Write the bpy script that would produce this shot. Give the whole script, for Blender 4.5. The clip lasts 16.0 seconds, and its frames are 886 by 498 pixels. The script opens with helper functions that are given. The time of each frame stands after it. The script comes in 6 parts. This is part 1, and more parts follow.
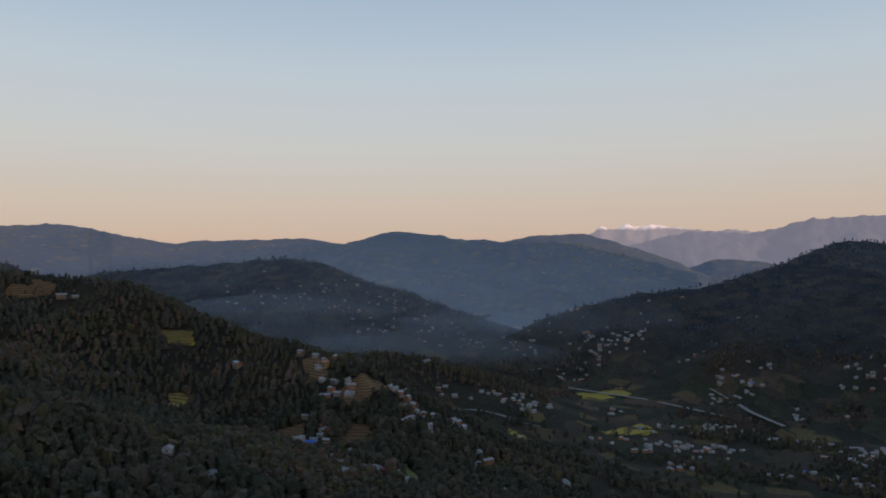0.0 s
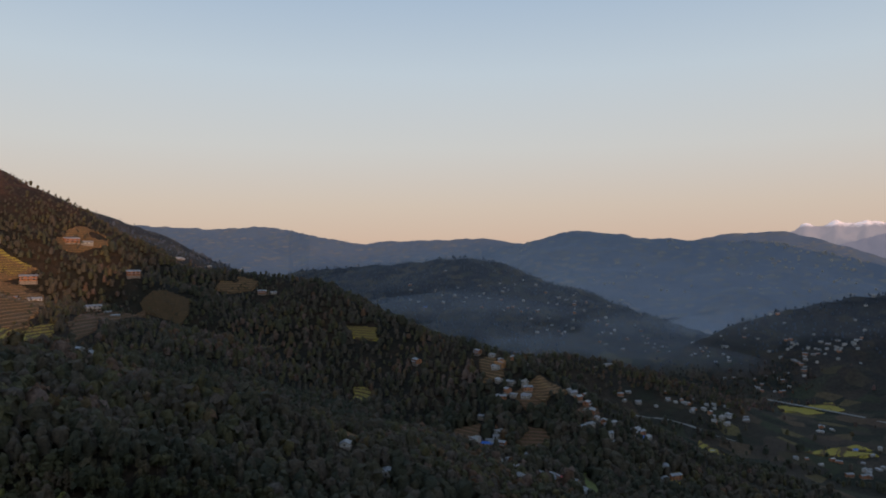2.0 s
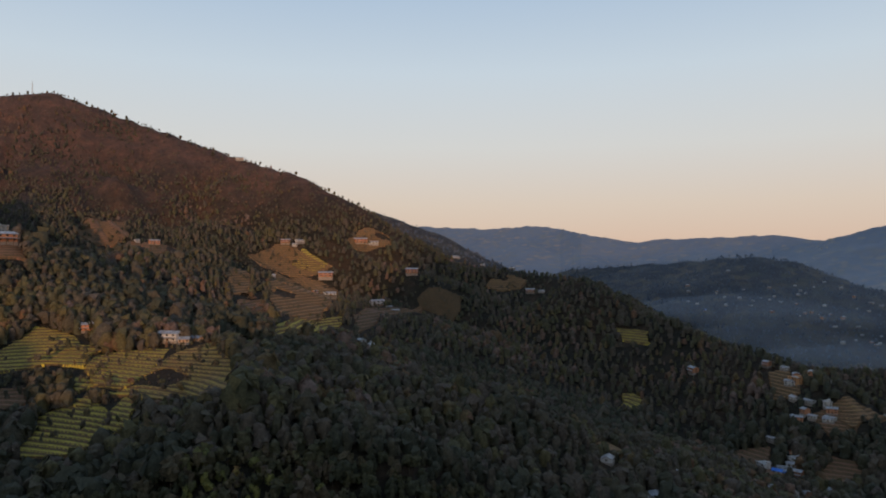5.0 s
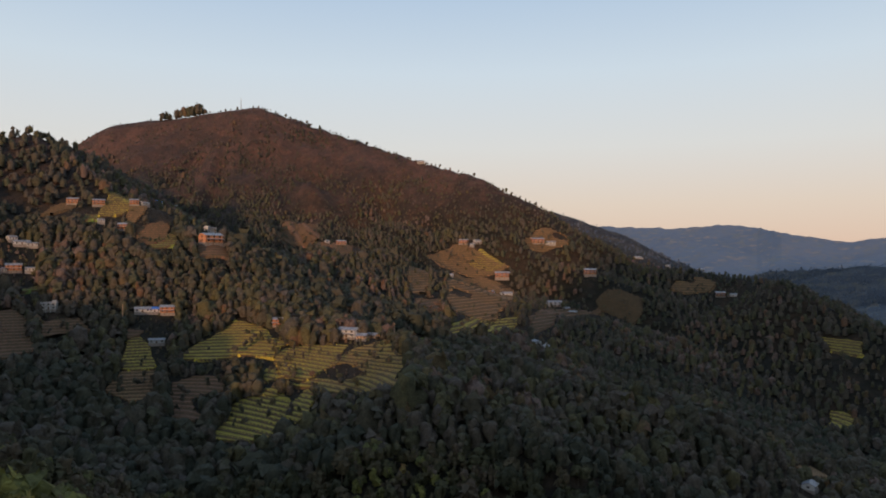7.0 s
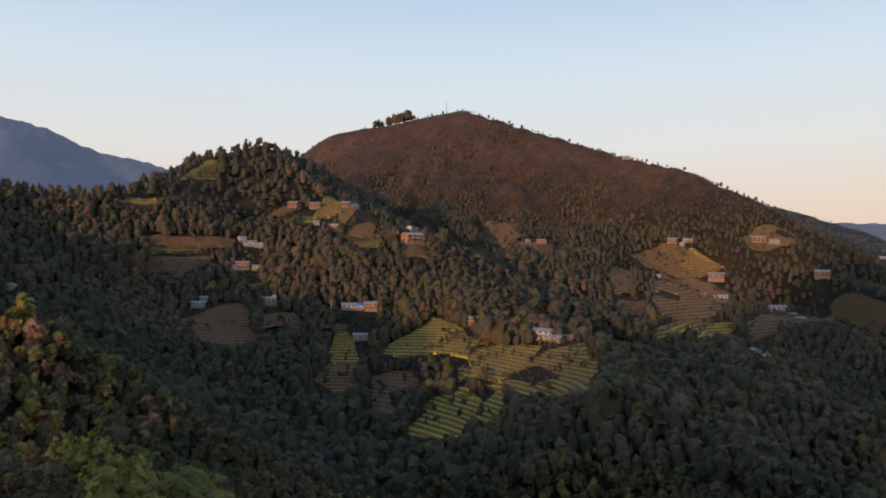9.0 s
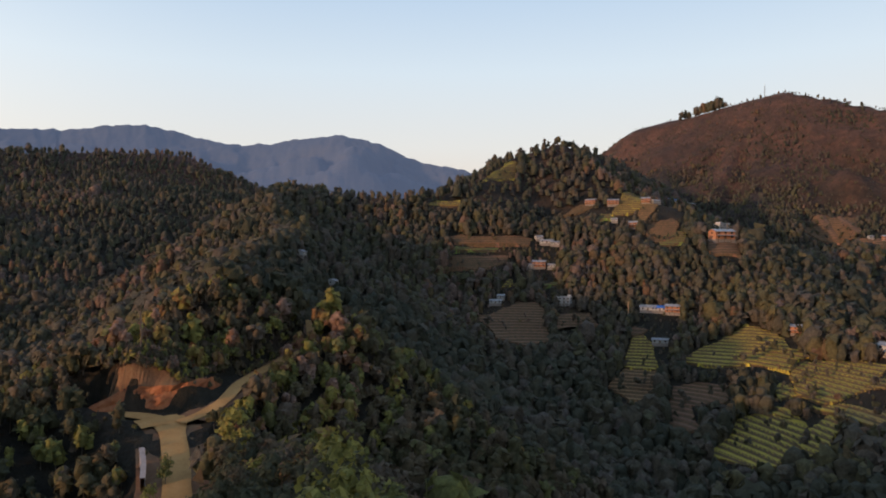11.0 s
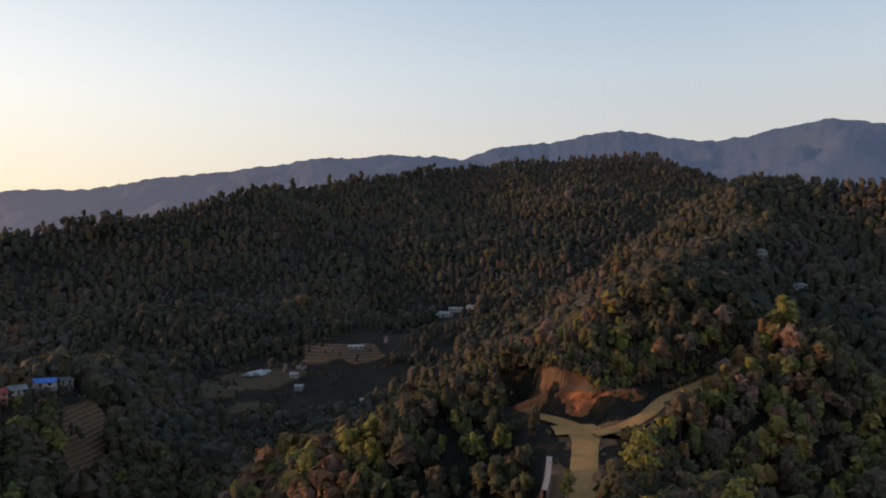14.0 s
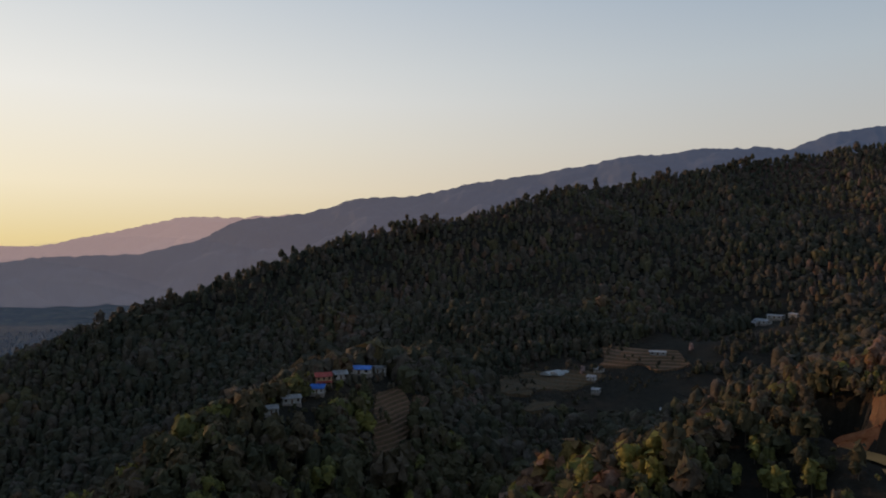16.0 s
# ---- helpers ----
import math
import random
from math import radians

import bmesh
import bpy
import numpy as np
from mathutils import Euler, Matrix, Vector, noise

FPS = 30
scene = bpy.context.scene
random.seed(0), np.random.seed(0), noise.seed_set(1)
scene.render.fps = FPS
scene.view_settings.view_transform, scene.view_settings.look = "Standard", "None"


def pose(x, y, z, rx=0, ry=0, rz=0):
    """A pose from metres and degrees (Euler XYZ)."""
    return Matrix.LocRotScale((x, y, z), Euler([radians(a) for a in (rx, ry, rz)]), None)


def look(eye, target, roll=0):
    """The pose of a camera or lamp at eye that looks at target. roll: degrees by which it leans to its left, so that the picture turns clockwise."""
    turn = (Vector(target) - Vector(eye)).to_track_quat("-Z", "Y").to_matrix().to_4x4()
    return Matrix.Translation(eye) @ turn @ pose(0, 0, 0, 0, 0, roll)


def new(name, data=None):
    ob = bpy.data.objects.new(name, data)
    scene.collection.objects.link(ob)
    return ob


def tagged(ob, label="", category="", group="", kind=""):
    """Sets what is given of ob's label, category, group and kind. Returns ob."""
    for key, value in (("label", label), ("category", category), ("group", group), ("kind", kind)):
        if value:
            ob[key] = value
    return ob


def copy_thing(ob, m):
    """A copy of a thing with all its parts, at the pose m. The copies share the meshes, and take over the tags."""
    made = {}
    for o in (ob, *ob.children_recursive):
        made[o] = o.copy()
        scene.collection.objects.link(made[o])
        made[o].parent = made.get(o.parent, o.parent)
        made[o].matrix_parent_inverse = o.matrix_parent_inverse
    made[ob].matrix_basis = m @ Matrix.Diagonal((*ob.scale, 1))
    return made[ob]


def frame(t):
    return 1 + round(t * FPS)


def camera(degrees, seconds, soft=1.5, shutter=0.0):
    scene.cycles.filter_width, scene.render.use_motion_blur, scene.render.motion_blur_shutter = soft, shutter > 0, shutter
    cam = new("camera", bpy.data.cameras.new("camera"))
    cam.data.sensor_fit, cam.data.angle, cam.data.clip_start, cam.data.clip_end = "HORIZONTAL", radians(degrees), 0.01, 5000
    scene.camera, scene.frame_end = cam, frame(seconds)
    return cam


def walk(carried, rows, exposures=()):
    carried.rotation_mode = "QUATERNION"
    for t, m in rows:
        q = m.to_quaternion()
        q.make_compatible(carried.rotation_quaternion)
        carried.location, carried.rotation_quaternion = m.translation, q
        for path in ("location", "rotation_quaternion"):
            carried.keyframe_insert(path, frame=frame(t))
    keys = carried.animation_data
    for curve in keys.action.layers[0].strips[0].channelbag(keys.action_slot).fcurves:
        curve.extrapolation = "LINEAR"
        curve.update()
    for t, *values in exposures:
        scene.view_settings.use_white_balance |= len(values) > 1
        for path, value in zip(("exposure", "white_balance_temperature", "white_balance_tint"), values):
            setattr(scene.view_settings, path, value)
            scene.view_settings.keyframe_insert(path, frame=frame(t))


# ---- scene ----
def aim(x, y, z, bearing, pitch, lean):
    """Camera pose from a place, a bearing clockwise from +y, a pitch and a lean, in degrees."""
    return pose(x, y, z, 90 + pitch, 0, -bearing) @ pose(0, 0, 0, 0, 0, -lean)


# ---- camera and its flight ----
cam = camera(64.24, 16.0, soft=1.9)
WALK = [
    (0.0, aim(-0.00, -0.00, -0.00, -0.000, 0.570, 0.025)),
    (0.5, aim(0.51, 3.49, -0.29, -3.623, 0.569, 0.048)),
    (1.0, aim(1.02, 6.92, -0.47, -7.287, 0.561, 0.093)),
    (1.5, aim(0.86, 10.29, -0.68, -10.902, 0.562, 0.045)),
    (2.0, aim(0.53, 13.82, -0.93, -14.504, 0.581, 0.068)),
    (2.5, aim(0.34, 17.51, -1.15, -18.109, 0.589, 0.117)),
    (3.0, aim(0.29, 20.87, -1.16, -21.785, 0.589, 0.102)),
    (3.5, aim(-0.13, 23.68, -1.15, -25.405, 0.582, 0.100)),
    (4.0, aim(-0.83, 27.30, -1.13, -29.087, 0.572, 0.089)),
    (4.2, aim(-1.19, 28.66, -1.11, -30.531, 0.566, 0.089)),
    (6.3, aim(-4.46, 39.10, -1.27, -45.898, 0.546, -0.024)),
    (6.5, aim(-4.59, 39.74, -1.31, -47.330, 0.577, -0.069)),
    (7.0, aim(-4.88, 41.19, -1.45, -50.940, 0.572, -0.001)),
    (7.5, aim(-5.96, 43.08, -1.42, -54.564, 0.547, 0.024)),
    (8.0, aim(-7.55, 45.22, -1.52, -58.230, 0.552, -0.015)),
    (8.2, aim(-8.10, 46.09, -1.55, -59.732, 0.528, -0.012)),
    (10.3, aim(-16.64, 55.59, -2.51, -83.372, 0.577, -0.036)),
    (10.5, aim(-18.29, 56.04, -2.53, -85.797, 0.549, 0.027)),
    (11.0, aim(-22.16, 57.06, -2.56, -91.905, 0.536, -0.045)),
    (11.5, aim(-25.08, 58.49, -2.63, -98.138, 0.540, 0.064)),
    (12.0, aim(-28.03, 59.67, -2.72, -104.406, 0.573, 0.133)),
    (12.5, aim(-31.01, 60.42, -2.90, -110.608, 0.609, 0.173)),
    (13.0, aim(-33.49, 60.94, -2.76, -116.697, 0.607, 0.205)),
    (13.5, aim(-36.03, 61.40, -2.52, -122.920, 0.562, 0.114)),
    (14.0, aim(-38.62, 61.44, -2.13, -129.139, 0.481, 0.050)),
    (14.5, aim(-41.29, 61.22, -1.96, -135.316, 0.447, 0.126)),
    (15.0, aim(-43.54, 60.94, -1.76, -141.516, 0.437, 0.125)),
    (15.5, aim(-45.03, 60.73, -1.78, -147.667, 0.476, 0.025)),
    (16.0, aim(-46.36, 60.40, -1.73, -153.811, 0.466, -0.077)),
]
walk(cam, WALK, [(0.0, 0.05), (3.5, 0.15), (7.0, 0.32), (11.0, 0.53), (12.5, 0.45), (13.5, 0.32), (14.5, 0.08), (16.0, -0.25)])

# ---- light ----
SUN_BEARING, SUN_UP = 140.0, 6.5
sun_dir = Vector((math.sin(radians(SUN_BEARING)) * math.cos(radians(SUN_UP)),
                  math.cos(radians(SUN_BEARING)) * math.cos(radians(SUN_UP)), math.sin(radians(SUN_UP))))


def link(nt, a, b):
    nt.links.new(a, b)


def ramp_node(nt, fac, stops):
    r = nt.nodes.new("ShaderNodeValToRGB")
    e = r.color_ramp.elements
    while len(e) < len(stops):
        e.new(0.5)
    for el, (p, c) in zip(e, stops):
        el.position, el.color = p, (*c, 1)
    link(nt, fac, r.inputs["Fac"])
    return r.outputs["Color"]


def math_node(nt, op, a, b=None, clamp=False):
    n = nt.nodes.new("ShaderNodeMath")
    n.operation, n.use_clamp = op, clamp
    for i, v in enumerate((a, b)):
        if v is None:
            continue
        if isinstance(v, (int, float)):
            n.inputs[i].default_value = v
        else:
            link(nt, v, n.inputs[i])
    return n.outputs[0]


def mix_node(nt, fac, a, b, mode="MIX"):
    n = nt.nodes.new("ShaderNodeMix")
    n.data_type, n.blend_type = "RGBA", mode
    for s, v in ((n.inputs[0], fac), (n.inputs[6], a), (n.inputs[7], b)):
        if isinstance(v, (int, float)):
            s.default_value = v
        elif isinstance(v, tuple):
            s.default_value = (*v, 1)
        else:
            link(nt, v, s)
    return n.outputs[2]


def make_world():
    w = bpy.data.worlds.new("dawn_sky")
    scene.world = w
    w.use_nodes = True
    nt = w.node_tree
    nt.nodes.clear()
    out = nt.nodes.new("ShaderNodeOutputWorld")
    sky = nt.nodes.new("ShaderNodeTexSky")
    sky.sky_type, sky.sun_disc = "NISHITA", False
    sky.sun_elevation, sky.sun_rotation = radians(SUN_UP), radians(SUN_BEARING)
    sky.altitude, sky.dust_density = 1500, 1.0
    bg = nt.nodes.new("ShaderNodeBackground")
    bg.inputs["Strength"].default_value = 0.10
    link(nt, sky.outputs[0], bg.inputs["Color"])
    # twilight gradient: pink band over the horizon, warm glow towards the sun
    tc = nt.nodes.new("ShaderNodeTexCoord")
    sep = nt.nodes.new("ShaderNodeSeparateXYZ")
    link(nt, tc.outputs["Generated"], sep.inputs[0])
    up = math_node(nt, "ADD", math_node(nt, "MULTIPLY", sep.outputs[2], 1.0), 0.05, True)
    away = ramp_node(nt, up, [(0.0, (0.40, 0.32, 0.30)), (0.06, (0.58, 0.41, 0.33)), (0.12, (0.60, 0.49, 0.41)), (0.20, (0.58, 0.57, 0.55)),
                              (0.30, (0.51, 0.58, 0.64)), (0.42, (0.36, 0.47, 0.61)), (0.62, (0.26, 0.37, 0.54)), (1.0, (0.17, 0.27, 0.46))])
    toward = ramp_node(nt, up, [(0.0, (0.70, 0.50, 0.25)), (0.07, (1.0, 0.80, 0.40)), (0.14, (1.15, 1.0, 0.72)), (0.26, (1.12, 1.08, 1.0)),
                                (0.42, (0.80, 0.85, 0.90)), (0.65, (0.25, 0.35, 0.50)), (1.0, (0.17, 0.27, 0.46))])
    hd = Vector((math.sin(radians(157)), math.cos(radians(157)), 0))
    dot = nt.nodes.new("ShaderNodeVectorMath")
    dot.operation = "DOT_PRODUCT"
    link(nt, tc.outputs["Generated"], dot.inputs[0])
    dot.inputs[1].default_value = hd
    near = math_node(nt, "POWER", math_node(nt, "MULTIPLY", math_node(nt, "ADD", dot.outputs["Value"], 0.15), 0.87, True), 1.9, True)
    glow = nt.nodes.new("ShaderNodeBackground")
    link(nt, mix_node(nt, near, away, toward), glow.inputs["Color"])
    glow.inputs["Strength"].default_value = 1.0
    both = nt.nodes.new("ShaderNodeMixShader")
    both.inputs[0].default_value = 0.92
    link(nt, bg.outputs[0], both.inputs[1])
    link(nt, glow.outputs[0], both.inputs[2])
    link(nt, both.outputs[0], out.inputs["Surface"])


make_world()
lamp = bpy.data.lights.new("sun", "SUN")
lamp.energy, lamp.angle, lamp.color = 2.3, radians(1.5), (1.0, 0.60, 0.36)
new("sun", lamp).matrix_world = look(sun_dir * 100, (0, 0, 0))
scene.view_settings.exposure = 0.0

# ---- the lie of the land: crest lines (x, y, height over the take-off level), side slope and reach ----
def lattice(ix, iy, seed):
    n = (ix.astype(np.int64) * 374761393 + iy.astype(np.int64) * 668265263 + seed * 1442695041) & 0xFFFFFFFF
    n = ((n ^ (n >> 13)) * 1274126177) & 0xFFFFFFFF
    n = n ^ (n >> 16)
    return (n & 0xFFFF) / 65535.0


def vnoise(x, y, size, seed=0):
    """Smooth noise from 0 to 1, with lumps of that size."""
    x, y = np.asarray(x, float) / size, np.asarray(y, float) / size
    ix, iy = np.floor(x), np.floor(y)
    fx, fy = x - ix, y - iy
    fx, fy = fx * fx * (3 - 2 * fx), fy * fy * (3 - 2 * fy)
    ix, iy = ix.astype(np.int64), iy.astype(np.int64)
    a, b = lattice(ix, iy, seed), lattice(ix + 1, iy, seed)
    c, d = lattice(ix, iy + 1, seed), lattice(ix + 1, iy + 1, seed)
    return (a * (1 - fx) + b * fx) * (1 - fy) + (c * (1 - fx) + d * fx) * fy


def fractal(x, y, size, octaves=4, seed=0):
    out, amp, tot = 0, 1.0, 0.0
    for o in range(octaves):
        out = out + amp * vnoise(x, y, size / 2 ** o, seed + o)
        tot += amp
        amp *= 0.5
    return out / tot


RIDGES = {
    # name: (slope, reach, gully depth, crest)
    "peak": (0.52, 520, 26, [(-1500, 60, 90), (-1150, 281, 160), (-1089, 322, 189), (-1054, 403, 208), (-1003, 491, 222), (-928, 541, 190),
                             (-846, 581, 158), (-761, 616, 127), (-673, 644, 101), (-610, 667, 66), (-545, 710, 14), (-498, 734, -20)]),
    "spur": (0.50, 230, 14, [(-545, 715, 5), (-504, 742, -22), (-418, 784, -22), (-343, 777, -34), (-327, 719, -28), (-246, 677, -57), (-168, 628, -75),
                             (-117, 578, -76), (-69, 525, -82), (-37, 489, -102), (-9, 460, -132), (10, 425, -160), (30, 380, -200)]),
    "shoulder": (0.36, 190, 6, [(-540, 360, 10), (-480, 300, -8), (-420, 240, -26), (-368, 200, -39), (-307, 200, -38), (-263, 206, -37), (-225, 215, -44), (-195, 235, -50),
                                (-168, 260, -57), (-150, 288, -70), (-122, 306, -92), (-80, 300, -140)]),
    "shoulder_rib": (0.55, 150, 5, [(-232, 198, -46), (-180, 178, -47), (-140, 188, -57), (-95, 195, -80)]),
    "second": (0.45, 500, 20, [(-1200, 800, 130), (-924, 1030, 88), (-909, 1110, 71), (-881, 1197, 46), (-829, 1294, -7), (-782, 1382, -36)]),
    "middle": (0.35, 300, 22, [(-900, 1850, -40), (-687, 1772, -27), (-544, 1768, -16), (-399, 1755, -2), (-309, 1723, -16), (-137, 1644, -92), (-44, 1599, -140)]),
    "right": (0.38, 520, 30, [(1400, 1700, 10), (1074, 1567, 12), (932, 1540, 34), (861, 1523, 34), (791, 1505, 12), (711, 1489, -18), (542, 1452, -61),
                              (400, 1446, -75), (291, 1421, -97), (195, 1386, -122), (103, 1346, -160)]),
    "low_spur": (0.35, 150, 8, [(-250, 900, -130), (-103, 894, -128), (-48, 929, -132), (12, 930, -145), (71, 927, -160), (129, 921, -182)]),
    "knoll": (0.72, 190, 8, [(-495, 36, 31), (-522, 67, 53), (-575, 97, 73), (-590, 130, 84), (-593, 160, 77), (-626, 196, 68), (-760, 260, 60), (-1000, 330, 120)]),
    "knoll_front": (0.52, 130, 4, [(-588, 129, 80), (-511, 164, 40), (-472, 187, 28), (-423, 199, 8), (-395, 203, -14), (-366, 194, -40)]),
    "junction": (0.66, 260, 9, [(10, 62, -52), (-31, 52, -35), (-66, 47, -34), (-100, 36, -38), (-118, 24, -40), (-136, 12, -37), (-147, 3, -34), (-154, -4, -33), (-164, -10, -26),
                                (-180, -14, -24), (-198, -8, -17), (-225, -6, -14), (-262, -17, -11), (-300, -18, -3), (-346, -20, 6), (-400, -42, 14), (-445, -58, 30), (-475, -55, 40),
                                (-500, -25, 38), (-495, 10, 36), (-508, 38, 34)]),
    "flank_rib": (0.75, 120, 4, [(-202, 0, -18), (-206, 20, -24), (-201, 40, -36), (-182, 53, -43), (-150, 66, -62)]),
    "west_rib": (0.70, 120, 4, [(-255, -22, -14), (-248, -60, -32), (-228, -99, -50), (-212, -125, -68)]),
    "lower_rib": (0.75, 120, 3, [(-163, -11, -30), (-158, -28, -33), (-137, -27, -38), (-116, -32, -50), (-90, -40, -70)]),
    "wood": (0.40, 420, 14, [(-1300, 50, 94), (-989, -226, 76), (-908, -305, 125), (-843, -373, 120), (-731, -456, 100), (-650, -493, 90), (-504, -547, 60),
                             (-458, -506, 57), (-327, -515, 28), (-239, -508, 11), (-155, -468, -16), (-90, -438, -37), (-41, -410, -54),
                             (-5, -388, -72), (26, -364, -83), (120, -330, -120)]),
    "blue_knoll": (0.75, 110, 3, [(-200, -258, -54), (-172, -214, -48), (-148, -180, -44), (-129, -156, -40), (-120, -149, -39), (-111, -141, -39), (-102, -133, -41), (-93, -126, -41),
                                  (-85, -118, -42), (-75, -103, -43), (-65, -89, -44), (-58, -74, -48), (-45, -48, -72)]),
    "bench": (0.22, 150, 3, [(-440, -190, -33), (-349, -208, -49), (-300, -226, -55), (-240, -216, -66), (-190, -240, -72)]),
    "brow": (0.85, 200, 2, [(-50, 51, -38), (-66, 49, -30), (-84, 48, -32), (-103, 44, -36), (-124, 34, -42), (-134, 27, -46)]),
    # out-of-view ridge, added to keep low sun off town, spur and shoulder
    "unseen_sun_block": (0.95, 900, 10, [(215, -690, 10), (300, -695, 30), (540, -700, 40), (600, -705, 120), (680, -715, 220), (1000, -720, 320), (1500, -500, 440), (1700, 100, 450), (1750, 700, 430)]),
}
FLOOR = -222.0


def height(x, y, rough=True):
    """Height of the ground at (x, y), arrays of metres."""
    x, y = np.asarray(x, float), np.asarray(y, float)
    near_cam = np.hypot(x, y)
    sway = 6 + 14 * np.clip((near_cam - 180) / 250, 0, 1)
    wx = x + sway * (fractal(x, y, 130, 3, 11) - 0.5)
    wy = y + sway * (fractal(x, y, 130, 3, 23) - 0.5)
    k = 7.0
    tops = []
    gully = fractal(wx, wy, 160, 4, 5)
    turn = np.arctan2(wy - 470, wx + 1012)
    ravine = 1 - 2.2 * np.abs(fractal(turn * 620, np.hypot(wx + 1012, wy - 470) * 0.30, 75, 3, 47) - 0.5)
    for name, (slope, reach, deep, crest) in RIDGES.items():
        best = np.full(x.shape, -1e9)
        for (ax, ay, az), (bx, by, bz) in zip(crest[:-1], crest[1:]):
            dx, dy = bx - ax, by - ay
            s = np.clip(((wx - ax) * dx + (wy - ay) * dy) / (dx * dx + dy * dy), 0, 1)
            dist = np.hypot(wx - ax - s * dx, wy - ay - s * dy)
            away = np.sqrt(dist * dist + 36.0) - 6.0
            z = az + s * (bz - az) - slope * away * (1 - 0.25 * away / (away + reach))
            if rough and name == "peak":
                z = z - 30 * np.clip((dist - 25) / 130, 0, 1) * ravine
            if rough:
                z = z - deep * np.clip(dist / 120, 0, 1) * (1 - np.abs(2 * gully - 1) * 1.6)
            best = np.maximum(best, z)
        tops.append(best)
    floor = FLOOR + 26 * (fractal(x, y, 300, 4, 71) - 0.4) + 0.02 * np.clip(near_cam - 1200, 0, 600)
    # the land rises from the town's valley towards the west
    floor = floor + np.clip((40 - x) * 0.42, 0, 130) * np.clip((420 - y) / 260, 0, 1) * np.clip((y + 620) / 250, 0, 1)
    tops.append(floor)
    top = np.max(tops, axis=0)
    acc = np.zeros(x.shape)
    for z in tops:
        acc += np.exp(np.clip((z - top) / k, -30, 0))
    h = top + k * np.log(acc)
    if rough:
        h = h + 2.2 * (fractal(x, y, 22, 3, 91) - 0.5)
    return h



# ---- roads: centre lines (x, y, height), half width ----
ROADS = {
    "ridge_road": (2.1, [(-108, 22, -42.5), (-118, 17.5, -40.3), (-126.4, 13.9, -38.3), (-132.6, 11.3, -36.9), (-138.8, 8.5, -35.2), (-144, 5.9, -34.2), (-149.4, 3.2, -33.2), (-153, 0.4, -32.5)]),
    "left_road": (2.2, [(-149, 3, -33.2), (-152, -1.5, -32.5), (-152.8, -7.0, -32.3), (-154.3, -13, -32.7), (-158, -18, -33.6)]),
    "hill_road": (1.6, [(-149, 4, -33.2), (-154.1, 7.9, -32.3), (-160, 9.4, -31.2), (-167.2, 9.2, -29.9), (-176.4, 10, -29.0), (-186, 12, -28.1), (-195.2, 14.4, -26.8), (-203, 16.8, -25.2),
                        (-208.7, 16.4, -23.6), (-214, 14.8, -21.8), (-218.9, 13.6, -20.0)]),
    "junction_pad": (4.4, [(-146.5, 4.5, -33.6), (-151, 1.2, -32.8), (-153.0, -2.4, -32.4)]),
    "town_road": (3.0, [(4, 810, -174), (50, 829, -181), (76, 821, -187), (94, 811, -192), (123, 810, -197)]),
    "valley_road": (3.0, [(404, 1073, -200), (416, 1029, -207), (410, 940, -208), (413, 853, -206)]),
    "river_road": (3.5, [(196, 1138, -211), (305, 1042, -212), (378, 935, -213)]),
}
wild_height = height


def height(x, y, rough=True):
    """The ground with the roads cut into it."""
    x, y = np.asarray(x, float), np.asarray(y, float)
    h = wild_height(x, y, rough)
    bed = np.full(x.shape, 1e9)
    for half, line in ROADS.values():
        near, level = np.full(x.shape, 1e9), np.zeros(x.shape)
        for (ax, ay, az), (bx, by, bz) in zip(line[:-1], line[1:]):
            dx, dy = bx - ax, by - ay
            s = np.clip(((x - ax) * dx + (y - ay) * dy) / (dx * dx + dy * dy), 0, 1)
            d = np.hypot(x - ax - s * dx, y - ay - s * dy)
            level = np.where(d < near, az + s * (bz - az), level)
            near = np.minimum(near, d)
        w = np.clip((half + (5.6 if half == 2.1 else 3.4) - near) / 3.0, 0, 1)
        w = w * w * (3 - 2 * w)
        h = h * (1 - w) + (level - 0.45) * w
        bed = np.where(near < half + 1.6, np.minimum(bed, level - 0.35), bed)
    return np.minimum(h, bed)


# ---- materials ----
def material(name):
    m = bpy.data.materials.new(name)
    m.use_nodes = True
    nt = m.node_tree
    bsdf = nt.nodes["Principled BSDF"]
    bsdf.inputs["Specular IOR Level"].default_value = 0.2
    bsdf.inputs["Roughness"].default_value = 0.9
    return m, nt, bsdf


def noise_node(nt, scale, detail=4, rough=0.6):
    n = nt.nodes.new("ShaderNodeTexNoise")
    n.inputs["Scale"].default_value, n.inputs["Detail"].default_value, n.inputs["Roughness"].default_value = scale, detail, rough
    geo = nt.nodes.new("ShaderNodeNewGeometry")
    link(nt, geo.outputs["Position"], n.inputs["Vector"])
    return n.outputs["Fac"]


def mottled(name, stops, scale, fine, bump=0.0, rough=0.9, spread=0.35):
    """Colour from two sizes of noise, with relief."""
    m, nt, bsdf = material(name)
    a, b = noise_node(nt, scale, 5), noise_node(nt, fine, 4)
    f = math_node(nt, "ADD", math_node(nt, "MULTIPLY", a, 1 - spread), math_node(nt, "MULTIPLY", b, spread))
    f = math_node(nt, "MULTIPLY", math_node(nt, "SUBTRACT", f, 0.3), 2.5, True)
    n = len(stops)
    link(nt, ramp_node(nt, f, [(i / max(1, n - 1), c) for i, c in enumerate(stops)]), bsdf.inputs["Base Color"])
    bsdf.inputs["Roughness"].default_value = rough
    if bump:
        bp = nt.nodes.new("ShaderNodeBump")
        bp.inputs["Distance"].default_value = bump
        link(nt, b, bp.inputs["Height"])
        link(nt, bp.outputs[0], bsdf.inputs["Normal"])
    return m


